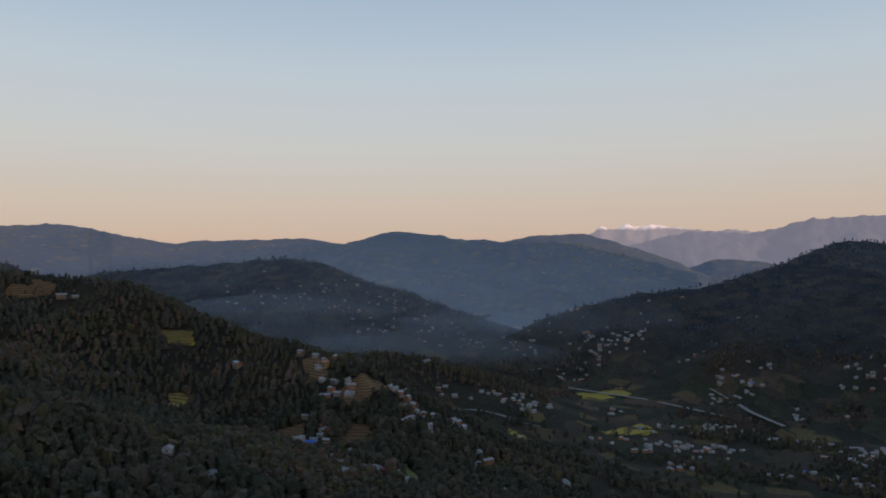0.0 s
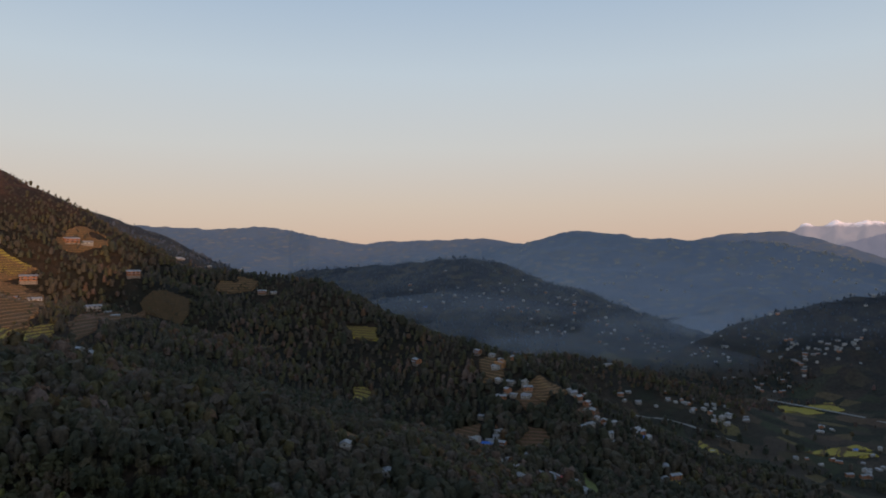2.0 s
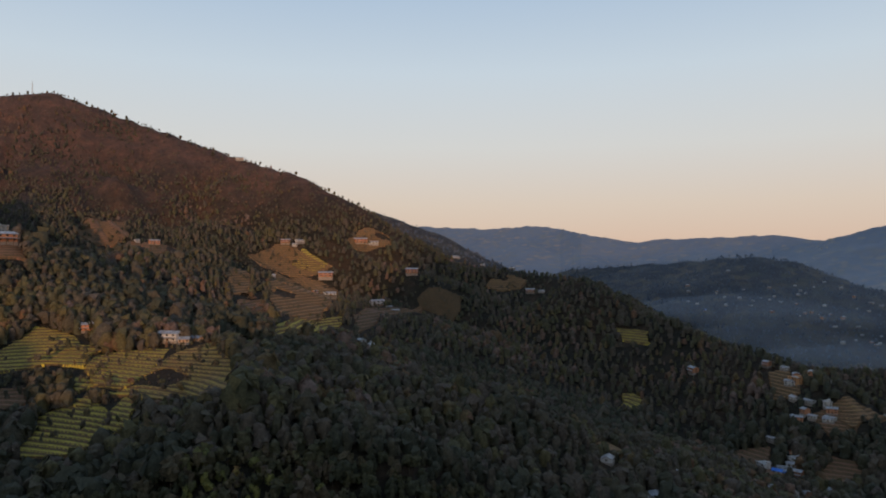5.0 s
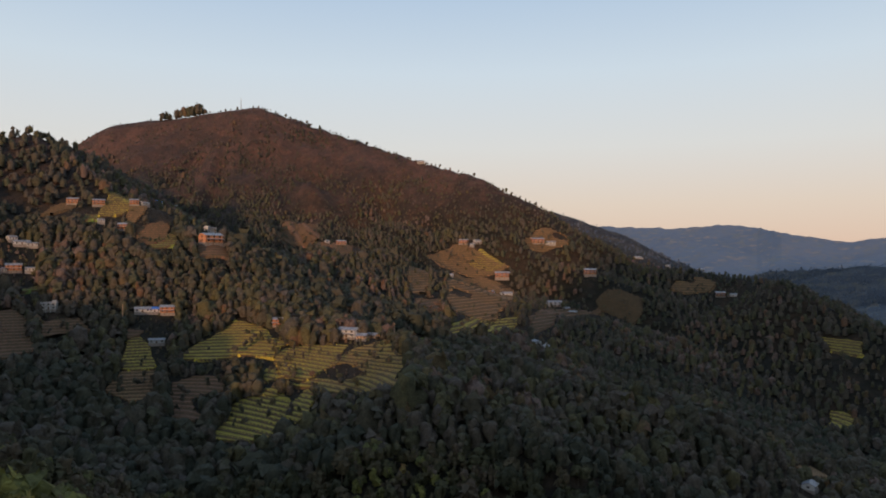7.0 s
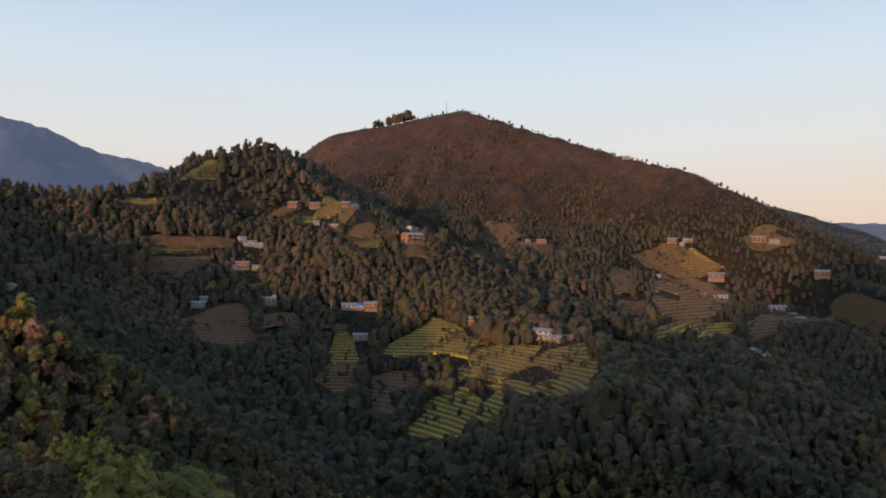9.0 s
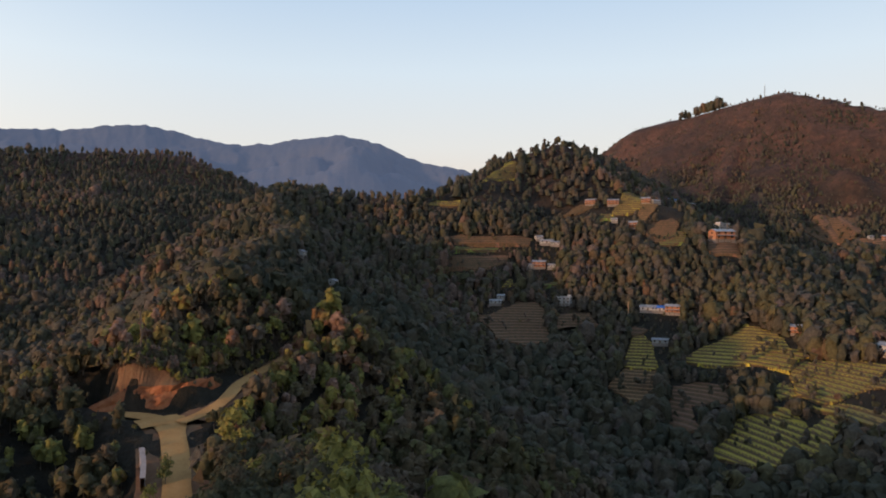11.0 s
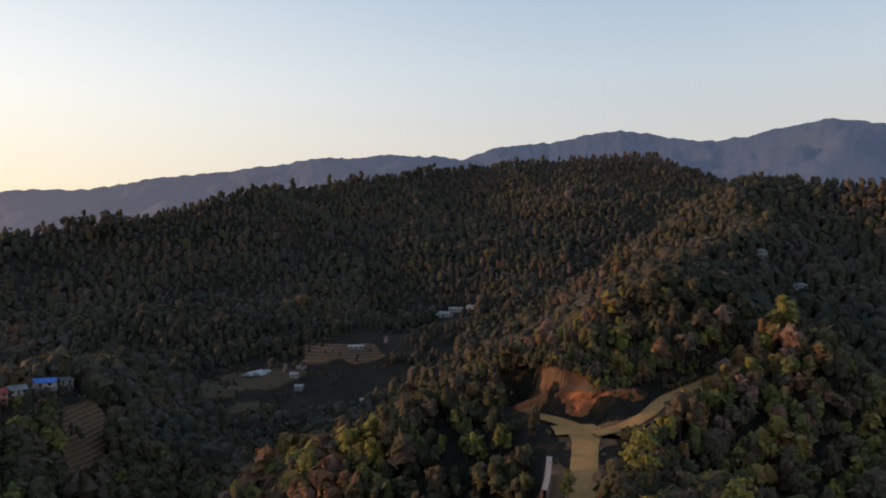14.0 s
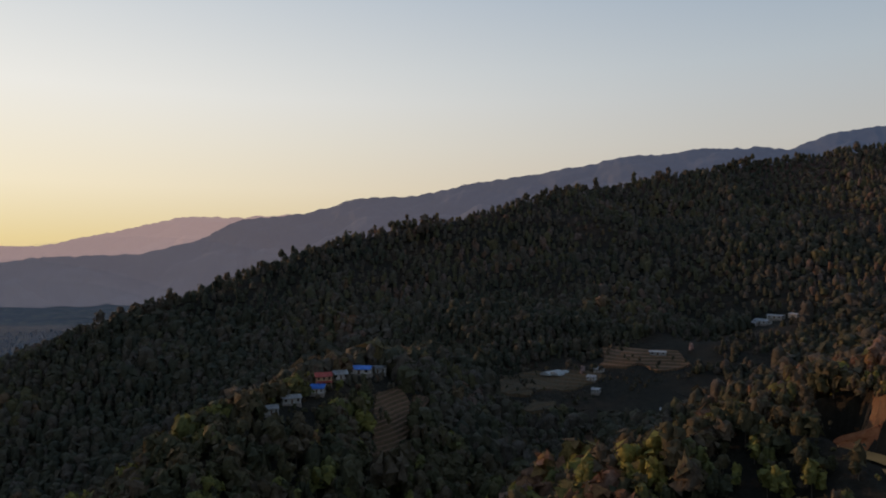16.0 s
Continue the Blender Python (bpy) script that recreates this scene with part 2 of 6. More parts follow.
def farm_plots(nt, base, scale, share):
    """Patches of terraced stubble, crops and bare soil among woods."""
    geo = nt.nodes.new("ShaderNodeNewGeometry")
    squash = nt.nodes.new("ShaderNodeVectorMath")
    squash.operation = "MULTIPLY"
    squash.inputs[1].default_value = (1.0, 0.8, 2.4)
    link(nt, geo.outputs["Position"], squash.inputs[0])
    cell = nt.nodes.new("ShaderNodeTexVoronoi")
    cell.inputs["Scale"].default_value = scale
    link(nt, squash.outputs[0], cell.inputs["Vector"])
    pick = nt.nodes.new("ShaderNodeSeparateColor")
    link(nt, cell.outputs["Color"], pick.inputs[0])
    colour = ramp_node(nt, pick.outputs[0], [(0.0, (0.085, 0.088, 0.085)), (0.35, (0.12, 0.105, 0.095)), (0.6, (0.10, 0.10, 0.075)), (0.8, (0.16, 0.128, 0.09)), (1.0, (0.20, 0.155, 0.10))])
    where = math_node(nt, "MULTIPLY", math_node(nt, "SUBTRACT", math_node(nt, "ADD", pick.outputs[1], noise_node(nt, 0.006, 3)), 1.5 - share), 4.0, True)
    where = math_node(nt, "MULTIPLY", where, 0.55)
    return mix_node(nt, where, base, colour)


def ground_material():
    """Leaf litter and dry grass, redder on the high open slopes, blued beyond the town to paint in haze."""
    m, nt, bsdf = material("hill_ground")
    geo = nt.nodes.new("ShaderNodeNewGeometry")
    sep = nt.nodes.new("ShaderNodeSeparateXYZ")
    link(nt, geo.outputs["Position"], sep.inputs[0])
    big, mid, fine = noise_node(nt, 0.012, 5), noise_node(nt, 0.06, 4), noise_node(nt, 0.22, 6, 0.75)
    f = math_node(nt, "MULTIPLY", math_node(nt, "SUBTRACT", math_node(nt, "ADD", math_node(nt, "MULTIPLY", big, 0.5), math_node(nt, "MULTIPLY", mid, 0.5)), 0.32), 2.8, True)
    low = ramp_node(nt, f, [(0.0, (0.020, 0.018, 0.011)), (0.45, (0.034, 0.027, 0.016)), (0.75, (0.064, 0.039, 0.022)), (1.0, (0.042, 0.036, 0.018))])
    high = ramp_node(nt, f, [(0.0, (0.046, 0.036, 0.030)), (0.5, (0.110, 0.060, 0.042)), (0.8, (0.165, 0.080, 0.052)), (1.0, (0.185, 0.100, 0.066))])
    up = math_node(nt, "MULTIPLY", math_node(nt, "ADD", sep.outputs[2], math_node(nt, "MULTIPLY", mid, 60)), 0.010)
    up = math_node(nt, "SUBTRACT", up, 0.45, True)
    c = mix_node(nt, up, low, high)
    # small plots of stubble, soil and winter crops on the valley floor
    plots = nt.nodes.new("ShaderNodeTexVoronoi")
    plots.inputs["Scale"].default_value = 0.035
    link(nt, geo.outputs["Position"], plots.inputs["Vector"])
    sepc = nt.nodes.new("ShaderNodeSeparateColor")
    link(nt, plots.outputs["Color"], sepc.inputs[0])
    farm = ramp_node(nt, sepc.outputs[0], [(0.0, (0.030, 0.034, 0.018)), (0.35, (0.045, 0.038, 0.024)), (0.6, (0.080, 0.056, 0.038)), (0.78, (0.046, 0.054, 0.024)), (0.90, (0.13, 0.080, 0.05)), (1.0, (0.17, 0.13, 0.05))])
    flat = math_node(nt, "MULTIPLY", math_node(nt, "SUBTRACT", -135, math_node(nt, "ADD", sep.outputs[2], math_node(nt, "MULTIPLY", mid, 40))), 0.03, True)
    c = mix_node(nt, flat, c, farm)
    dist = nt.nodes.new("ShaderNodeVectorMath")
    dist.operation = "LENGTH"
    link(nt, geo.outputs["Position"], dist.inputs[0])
    # far ground is tinted blue, so that air haze is in its colour
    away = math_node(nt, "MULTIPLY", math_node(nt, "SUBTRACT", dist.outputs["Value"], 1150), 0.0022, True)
    blue_haze = ramp_node(nt, f, [(0.0, (0.030, 0.038, 0.050)), (0.6, (0.046, 0.054, 0.066)), (1.0, (0.085, 0.080, 0.080))])
    c = mix_node(nt, away, c, farm_plots(nt, blue_haze, 0.045, 0.60))
    c = mix_node(nt, 0.8, c, ramp_node(nt, fine, [(0.32, (0.25, 0.25, 0.25)), (0.66, (1.0, 1.0, 1.0))]), "MULTIPLY")
    link(nt, c, bsdf.inputs["Base Color"])
    bp = nt.nodes.new("ShaderNodeBump")
    bp.inputs["Distance"].default_value = 2.0
    link(nt, fine, bp.inputs["Height"])
    link(nt, bp.outputs[0], bsdf.inputs["Normal"])
    return m


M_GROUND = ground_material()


def far_material(name, stops, haze_glow, strength, snow=None, farmed=0.0):
    """Distant backdrop: a pale wooded slope with haze put into its colour and emission."""
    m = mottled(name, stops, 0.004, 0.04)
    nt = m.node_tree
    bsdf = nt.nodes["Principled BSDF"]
    bsdf.inputs["Emission Color"].default_value = (*haze_glow, 1)
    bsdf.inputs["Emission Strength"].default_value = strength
    if farmed:
        link(nt, farm_plots(nt, bsdf.inputs["Base Color"].links[0].from_socket, 0.045, farmed), bsdf.inputs["Base Color"])
    if snow:
        geo = nt.nodes.new("ShaderNodeNewGeometry")
        sep = nt.nodes.new("ShaderNodeSeparateXYZ")
        link(nt, geo.outputs["Position"], sep.inputs[0])
        z = math_node(nt, "ADD", sep.outputs[2], math_node(nt, "MULTIPLY", noise_node(nt, 0.02, 4), 50))
        f = math_node(nt, "MULTIPLY", math_node(nt, "SUBTRACT", z, snow), 0.06, True)
        old = bsdf.inputs["Base Color"].links[0].from_socket
        # pink of the dawn light is put into the snow's own colour
        link(nt, mix_node(nt, f, old, (0.92, 0.78, 0.74)), bsdf.inputs["Base Color"])
    return m


# blue and mauve haze is painted into these slopes, which glow faintly
M_FAR = far_material("haze_tinted_slope", [(0.055, 0.07, 0.10), (0.075, 0.09, 0.12), (0.10, 0.11, 0.13)], (0.020, 0.028, 0.042), 1.0, farmed=0.45)
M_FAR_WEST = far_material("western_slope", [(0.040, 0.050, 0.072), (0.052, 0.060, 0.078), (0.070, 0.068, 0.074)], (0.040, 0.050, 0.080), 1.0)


def warm_haze_glow(m):
    """Emission that stands in for lit air on the western and southern ranges warms from west to south."""
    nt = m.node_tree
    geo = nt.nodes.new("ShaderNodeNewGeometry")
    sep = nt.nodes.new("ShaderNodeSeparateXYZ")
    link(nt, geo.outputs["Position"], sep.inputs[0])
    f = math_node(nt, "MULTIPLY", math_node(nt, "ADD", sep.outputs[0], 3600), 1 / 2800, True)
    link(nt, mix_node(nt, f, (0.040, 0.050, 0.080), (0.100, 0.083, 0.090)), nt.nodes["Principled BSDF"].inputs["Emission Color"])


warm_haze_glow(M_FAR_WEST)
M_FAR_GLOW = far_material("haze_glow_slope", [(0.16, 0.14, 0.15), (0.20, 0.17, 0.17)], (0.34, 0.22, 0.19), 1.0)
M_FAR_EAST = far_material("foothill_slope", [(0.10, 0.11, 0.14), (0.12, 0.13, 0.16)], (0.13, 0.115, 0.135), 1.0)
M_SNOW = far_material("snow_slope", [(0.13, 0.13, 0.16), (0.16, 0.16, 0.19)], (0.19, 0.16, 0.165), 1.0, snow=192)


def leaf_material(name, stops, gloss=0.12):
    m, nt, bsdf = material(name)
    geo = nt.nodes.new("ShaderNodeNewGeometry")
    kind = nt.nodes.new("ShaderNodeAttribute")
    kind.attribute_name = "species"
    f = math_node(nt, "ADD", kind.outputs["Fac"], math_node(nt, "MULTIPLY", math_node(nt, "SUBTRACT", geo.outputs["Random Per Island"], 0.5), 0.10), True)
    c = ramp_node(nt, f, stops)
    spray = noise_node(nt, 1.1, 3, 0.7)
    c = mix_node(nt, 1.0, c, ramp_node(nt, spray, [(0.30, (0.62, 0.62, 0.62)), (0.52, (1.0, 1.0, 1.0)), (0.70, (1.35, 1.35, 1.3))]), "MULTIPLY")
    link(nt, c, bsdf.inputs["Base Color"])
    bp = nt.nodes.new("ShaderNodeBump")
    bp.inputs["Distance"].default_value = 0.5
    link(nt, spray, bp.inputs["Height"])
    link(nt, bp.outputs[0], bsdf.inputs["Normal"])
    bsdf.inputs["Roughness"].default_value = 0.7
    bsdf.inputs["Specular IOR Level"].default_value = gloss
    tr = nt.nodes.new("ShaderNodeBsdfTranslucent")
    link(nt, c, tr.inputs["Color"])
    mx = nt.nodes.new("ShaderNodeMixShader")
    mx.inputs[0].default_value = 0.25
    link(nt, bsdf.outputs[0], mx.inputs[1])
    link(nt, tr.outputs[0], mx.inputs[2])
    link(nt, mx.outputs[0], nt.nodes["Material Output"].inputs["Surface"])
    return m


LEAF = [(0.0, (0.062, 0.064, 0.044)), (0.22, (0.080, 0.076, 0.048)), (0.42, (0.104, 0.086, 0.060)), (0.56, (0.118, 0.094, 0.074)), (0.70, (0.094, 0.090, 0.050)),
        (0.84, (0.132, 0.110, 0.052)), (0.94, (0.165, 0.094, 0.058)), (1.0, (0.18, 0.125, 0.10))]
M_LEAF = leaf_material("broad_leaves", LEAF)
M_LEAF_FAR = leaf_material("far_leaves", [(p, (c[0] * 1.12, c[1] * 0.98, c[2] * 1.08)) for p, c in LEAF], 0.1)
M_LEAF_NEAR = leaf_material("near_leaves", [(0.0, (0.058, 0.058, 0.034)), (0.22, (0.080, 0.076, 0.038)), (0.42, (0.108, 0.084, 0.048)), (0.56, (0.122, 0.090, 0.062)),
                                            (0.70, (0.130, 0.132, 0.045)), (0.82, (0.26, 0.225, 0.055)), (0.92, (0.21, 0.100, 0.052)), (1.0, (0.24, 0.155, 0.115))])
# paler, bluer leaf copy: haze over the farthest trees is in the colour
M_LEAF_BLUE = leaf_material("haze_blued_leaves", [(0.0, (0.085, 0.102, 0.132)), (0.6, (0.110, 0.124, 0.152)), (1.0, (0.140, 0.140, 0.150))], 0.05)
M_BLOSSOM = leaf_material("pale_blossom", [(0.0, (0.25, 0.17, 0.15)), (1.0, (0.45, 0.33, 0.30))])
M_BARK = mottled("bark", [(0.06, 0.045, 0.03), (0.13, 0.10, 0.075), (0.20, 0.17, 0.13)], 0.8, 6, 0.03)


def mesh_object(name, verts, faces, mats, smooth=False):
    me = bpy.data.meshes.new(name)
    me.from_pydata(verts, [], faces)
    for m in mats:
        me.materials.append(m)
    me.update()
    if smooth:
        me.polygons.foreach_set("use_smooth", [True] * len(me.polygons))
    return new(name, me)


def grid_mesh(name, X, Y, Z, mats, smooth=True, wrap=False):
    """A sheet from arrays of rows and columns."""
    r, c = X.shape
    v = np.stack([X, Y, Z], -1).reshape(-1, 3)
    i = np.arange(r - 1)[:, None] * c
    j = np.arange(c if wrap else c - 1)[None, :]
    j2 = (j + 1) % c
    q = np.stack([i + j, i + j2, i + c + j2, i + c + j], -1).reshape(-1, 4)
    me = bpy.data.meshes.new(name)
    me.vertices.add(len(v))
    me.vertices.foreach_set("co", v.astype(np.float32).ravel())
    me.loops.add(q.size)
    me.loops.foreach_set("vertex_index", q.astype(np.int32).ravel())
    me.polygons.add(len(q))
    me.polygons.foreach_set("loop_start", np.arange(0, q.size, 4, dtype=np.int32))
    me.polygons.foreach_set("use_smooth", np.full(len(q), smooth))
    for m in mats:
        me.materials.append(m)
    me.update(calc_edges=True)
    return new(name, me)


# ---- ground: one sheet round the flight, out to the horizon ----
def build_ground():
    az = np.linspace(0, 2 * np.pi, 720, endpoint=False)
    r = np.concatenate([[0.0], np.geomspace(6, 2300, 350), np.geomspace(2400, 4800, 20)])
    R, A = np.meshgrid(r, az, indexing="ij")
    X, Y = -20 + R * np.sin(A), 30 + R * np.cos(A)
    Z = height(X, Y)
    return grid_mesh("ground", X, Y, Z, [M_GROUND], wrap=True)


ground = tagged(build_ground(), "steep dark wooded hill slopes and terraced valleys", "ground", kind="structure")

FAR_RIDGES = {
    "far_range": (0.30, 10, [(-2600, 2700, 150), (-2180, 2910, 143), (-1928, 2965, 131), (-1737, 3082, 138), (-1590, 3162, 125), (-1400, 2990, 94),
                             (-1171, 3085, 58), (-896, 3072, 65), (-595, 3042, 70), (-437, 2968, 51), (-100, 2900, 20)]),
    "far_hill": (0.30, 14, [(-520, 2600, 20), (-379, 2572, 40), (-168, 2494, 87), (-48, 2500, 79), (31, 2450, 62), (260, 2386, 50), (445, 2257, 31), (601, 2168, -8), (747, 2069, -58)]),
    "far_ridge": (0.30, 8, [(250, 2880, 60), (337, 2880, 77), (405, 2872, 86), (583, 2841, 87), (741, 2752, 34), (904, 2650, -31), (979, 2570, -76)]),
    "low_blue_hill": (0.30, 8, [(950, 3131, -100), (1043, 3131, -67), (1175, 3084, -17), (1281, 3041, -17), (1402, 2988, -33), (1506, 2824, -38), (1700, 2700, -60)]),
    "snow_mountain": (0.5, 22, [(850, 4611, 80), (909, 4611, 123), (985, 4596, 150), (1012, 4590, 200), (1050, 4580, 192), (1090, 4571, 165), (1150, 4556, 180), (1180, 4549, 214), (1215, 4540, 190), (1290, 4519, 188), (1325, 4509, 212), (1370, 4496, 196), (1454, 4470, 184), (1657, 4345, 157), (1872, 4202, 142)]),
    "foothill_range": (0.4, 16, [(1000, 4144, 20), (1148, 4144, 77), (1418, 4060, 141), (1723, 3940, 130), (1878, 3868, 159), (2001, 3806, 199), (2117, 3743, 204),
                                 (2206, 3691, 210), (2312, 3625, 198), (2449, 3412, 145), (2700, 3200, 120)]),
    "west_range": (0.45, 30, [(-3307, -2718, 511), (-3584, -2352, 637), (-3840, -1694, 713), (-3919, -1511, 669), (-3936, -1164, 607), (-3958, -659, 669),
                              (-3987, -471, 638), (-4015, -185, 519), (-4022, 103, 467), (-4015, 294, 389), (-4000, 700, 300), (-3800, 1300, 200)]),
    "south_range": (0.42, 24, [(-3678, -2110, 667), (-3499, -2323, 637), (-3364, -2508, 567), (-3162, -2598, 579), (-2609, -3006, 528), (-2257, -3269, 443),
                               (-1959, -3449, 397), (-1713, -3573, 335), (-1335, -3724, 307), (-1090, -3801, 227), (-719, -3781, 180), (-511, -3711, 72),
                               (-242, -3634, -1), (112, -3536, -6), (315, -3421, -37), (507, -3396, -25), (900, -3300, 0)]),
    "glowing_range": (0.35, 16, [(-1247, -4380, 262), (-839, -4471, 227), (-511, -4516, 232), (-258, -4535, 152), (-46, -4540, 112), (156, -4535, 57),
                                 (429, -4515, 39), (682, -4482, 28), (1200, -4400, 20)]),
}


def build_far(name, slope, deep, crest, mat, reach=1500):
    p = np.array(crest, float)
    seg = np.hypot(np.diff(p[:, 0]), np.diff(p[:, 1]))
    s = np.concatenate([[0], np.cumsum(seg)])
    t = np.arange(0, s[-1], 7.0)
    cx, cy, cz = (np.interp(t, s, p[:, i]) for i in range(3))
    kern = np.hanning(11)
    kern /= kern.sum()
    cz = np.convolve(np.pad(cz, 5, mode="edge"), kern, "valid")
    away = np.hypot(cx, cy) / 3000
    jag = 13 * away * (fractal(t, t * 0, 190, 2, 61) - 0.5) + 8 * away * (fractal(t, t * 0, 34, 3, 63) - 0.5)
    out = np.hypot(cx, cy)
    ux, uy = -cx / out, -cy / out
    d = np.concatenate([[-200, -60, -20], np.geomspace(1, 60, 10) - 1, np.geomspace(75, reach, 22)])
    D, _ = np.meshgrid(d, t, indexing="ij")
    X, Y = cx + ux * D, cy + uy * D
    g = fractal(X, Y, 260, 4, 37)
    fine = fractal(X, Y, 40, 3, 57)
    Z = cz - slope * np.abs(D) * (1 - 0.25 * np.clip(D / reach, 0, 1)) - deep * 3 * np.clip(np.abs(D) / 220, 0, 1) * (1 - np.abs(2 * g - 1) * 1.5) + deep * 0.7 * (fine - 0.5) + jag * np.exp(-np.abs(D) / 60)
    return grid_mesh(name, X, Y, Z, [mat])


FAR_LABELS = {"snow_mountain": "far snow peaks with tops coloured pink for dawn light", "glowing_range": "mauve far range with painted haze glow below the sunrise"}
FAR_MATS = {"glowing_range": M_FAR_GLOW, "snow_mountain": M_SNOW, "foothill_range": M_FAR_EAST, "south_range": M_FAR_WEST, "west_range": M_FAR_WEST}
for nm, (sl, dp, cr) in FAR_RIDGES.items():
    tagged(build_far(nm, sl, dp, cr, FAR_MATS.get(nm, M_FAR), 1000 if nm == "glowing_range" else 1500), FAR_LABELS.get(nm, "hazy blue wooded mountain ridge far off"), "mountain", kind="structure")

# ---- woods ----
KNOLL_FIELDS = [
    ("mustard", [(-479, 151), (-497, 161), (-529, 181), (-480, 169), (-475, 162), (-472, 150)]),
    ("olive", [(-489, 119), (-495, 126), (-499, 139), (-492, 139), (-486, 126)]),
    ("ochre", [(-476, 168), (-485, 171), (-610, 250), (-458, 167)]),
    ("brown", [(-434, 162), (-451, 168), (-456, 183), (-448, 184), (-431, 177), (-427, 167)]),
    ("green", [(-431, 168), (-439, 181), (-436, 184), (-422, 179), (-422, 167)]),
    ("mustard", [(-749, 297), (-731, 303), (-693, 304), (-663, 290)]),
    ("brown", [(-410, 190), (-417, 194), (-437, 216), (-397, 200), (-399, 188)]),
    ("green", [(-467, 138), (-479, 142), (-473, 150), (-466, 149)]),
    ("brown", [(-448, 50), (-450, 83), (-451, 96), (-441, 92), (-440, 53)]),
    ("green", [(-438, 50), (-439, 75), (-435, 73), (-433, 50)]),
    ("brown", [(-430, 49), (-432, 80), (-426, 78), (-421, 65), (-419, 49)]),
    ("mustard", [(-400, 76), (-410, 79), (-412, 84), (-403, 84)]),
    ("green", [(-399, 97), (-404, 99), (-402, 106), (-397, 106)]),
    ("brown", [(-372, 64), (-380, 70), (-380, 90), (-367, 94), (-345, 93), (-339, 83), (-344, 71)]),
    ("brown", [(-361, 100), (-365, 102), (-361, 116), (-350, 116), (-350, 100)]),
    ("mustard", [(-514, 70), (-542, 80), (-561, 89), (-560, 95), (-533, 91)]),
    ("mustard", [(-484, 33), (-488, 38), (-490, 53), (-482, 53), (-480, 34)]),
]
FARM_FIELDS = [
    ("mustard", [(-312, 147), (-321, 160), (-330, 174), (-334, 181), (-318, 186), (-294, 185), (-292, 178), (-285, 173), (-299, 167), (-305, 156)]),
    ("mustard", [(-280, 175), (-285, 182), (-277, 188), (-259, 195), (-253, 188), (-249, 180), (-240, 171), (-245, 167), (-264, 168)]),
    ("gold", [(-233, 171), (-245, 178), (-248, 188), (-250, 194), (-251, 206), (-255, 212), (-227, 201), (-215, 192), (-204, 182), (-211, 178), (-218, 175)]),
    ("mustard", [(-254, 155), (-271, 163), (-276, 169), (-266, 168), (-246, 158)]),
    ("mustard", [(-238, 131), (-245, 140), (-254, 144), (-256, 151), (-244, 159), (-233, 156), (-223, 150), (-221, 142), (-224, 137)]),
    ("mustard", [(-226, 153), (-234, 158), (-239, 168), (-227, 164), (-220, 158), (-218, 150)]),
    ("green", [(-323, 265), (-328, 285), (-322, 298), (-314, 282), (-317, 264)]),
    ("mustard", [(-317, 123), (-327, 125), (-339, 131), (-341, 135), (-331, 138), (-316, 135), (-310, 132)]),
    ("ochre", [(-301, 114), (-314, 122), (-308, 132), (-291, 127), (-290, 118)]),
    ("brown", [(-269, 127), (-295, 136), (-294, 144), (-286, 154), (-274, 149), (-279, 139), (-257, 135)]),
    ("brown", [(-342, 129), (-346, 134), (-343, 139), (-338, 136), (-339, 131)]),
]
HILL_FIELDS = [
    ("ochre", [(-588, 497), (-597, 539), (-578, 547), (-555, 550), (-537, 557), (-552, 532), (-567, 499)]),
    ("mustard", [(-571, 537), (-570, 552), (-541, 557), (-548, 544)]),
    ("ochre", [(-479, 388), (-560, 465), (-461, 396), (-437, 375), (-438, 362)]),
    ("ochre", [(-433, 396), (-544, 495), (-539, 524), (-506, 535), (-470, 499), (-416, 434), (-399, 406), (-407, 382)]),
    ("mustard", [(-335, 314), (-364, 342), (-391, 385), (-393, 427), (-380, 414), (-356, 367), (-350, 341)]),
    ("brown", [(-418, 351), (-423, 374), (-396, 356), (-384, 333)]),
    ("brown", [(-401, 453), (-443, 532), (-388, 466), (-372, 428)]),
    ("olive", [(-447, 596), (-444, 610), (-421, 631), (-411, 611), (-411, 599), (-427, 596), (-439, 591)]),
    ("brown", [(-454, 534), (-439, 591), (-433, 548), (-407, 469)]),
    ("ochre", [(-554, 607), (-563, 631), (-549, 661), (-533, 651), (-543, 605)]),
    ("brown", [(-643, 380), (-636, 393), (-607, 429), (-596, 430), (-506, 342)]),
    ("brown", [(-670, 364), (-710, 391), (-701, 422), (-652, 400)]),
    ("ochre", [(-450, 731), (-454, 747), (-436, 761), (-418, 758), (-415, 742), (-431, 732)]),
]
WEST_FIELDS = [
    ("olive", [(-222, -238), (-262, -236), (-268, -212), (-232, -206)]),
    ("olive", [(-207, -215), (-229, -247), (-249, -246), (-254, -233), (-249, -212), (-237, -208)]),
    ("brown", [(-273, -224), (-295, -247), (-317, -215), (-309, -196), (-286, -200)]),
    ("olive", [(-206, -193), (-222, -208), (-233, -203), (-225, -192)]),
    ("brown", [(-199, -146), (-228, -175), (-232, -170), (-209, -140)]),
    ("brown", [(-114, -123), (-121, -140), (-135, -149), (-130, -129), (-117, -111), (-110, -108)]),
    ("brown", [(-131, -136), (-142, -152), (-148, -154), (-139, -138)]),
]
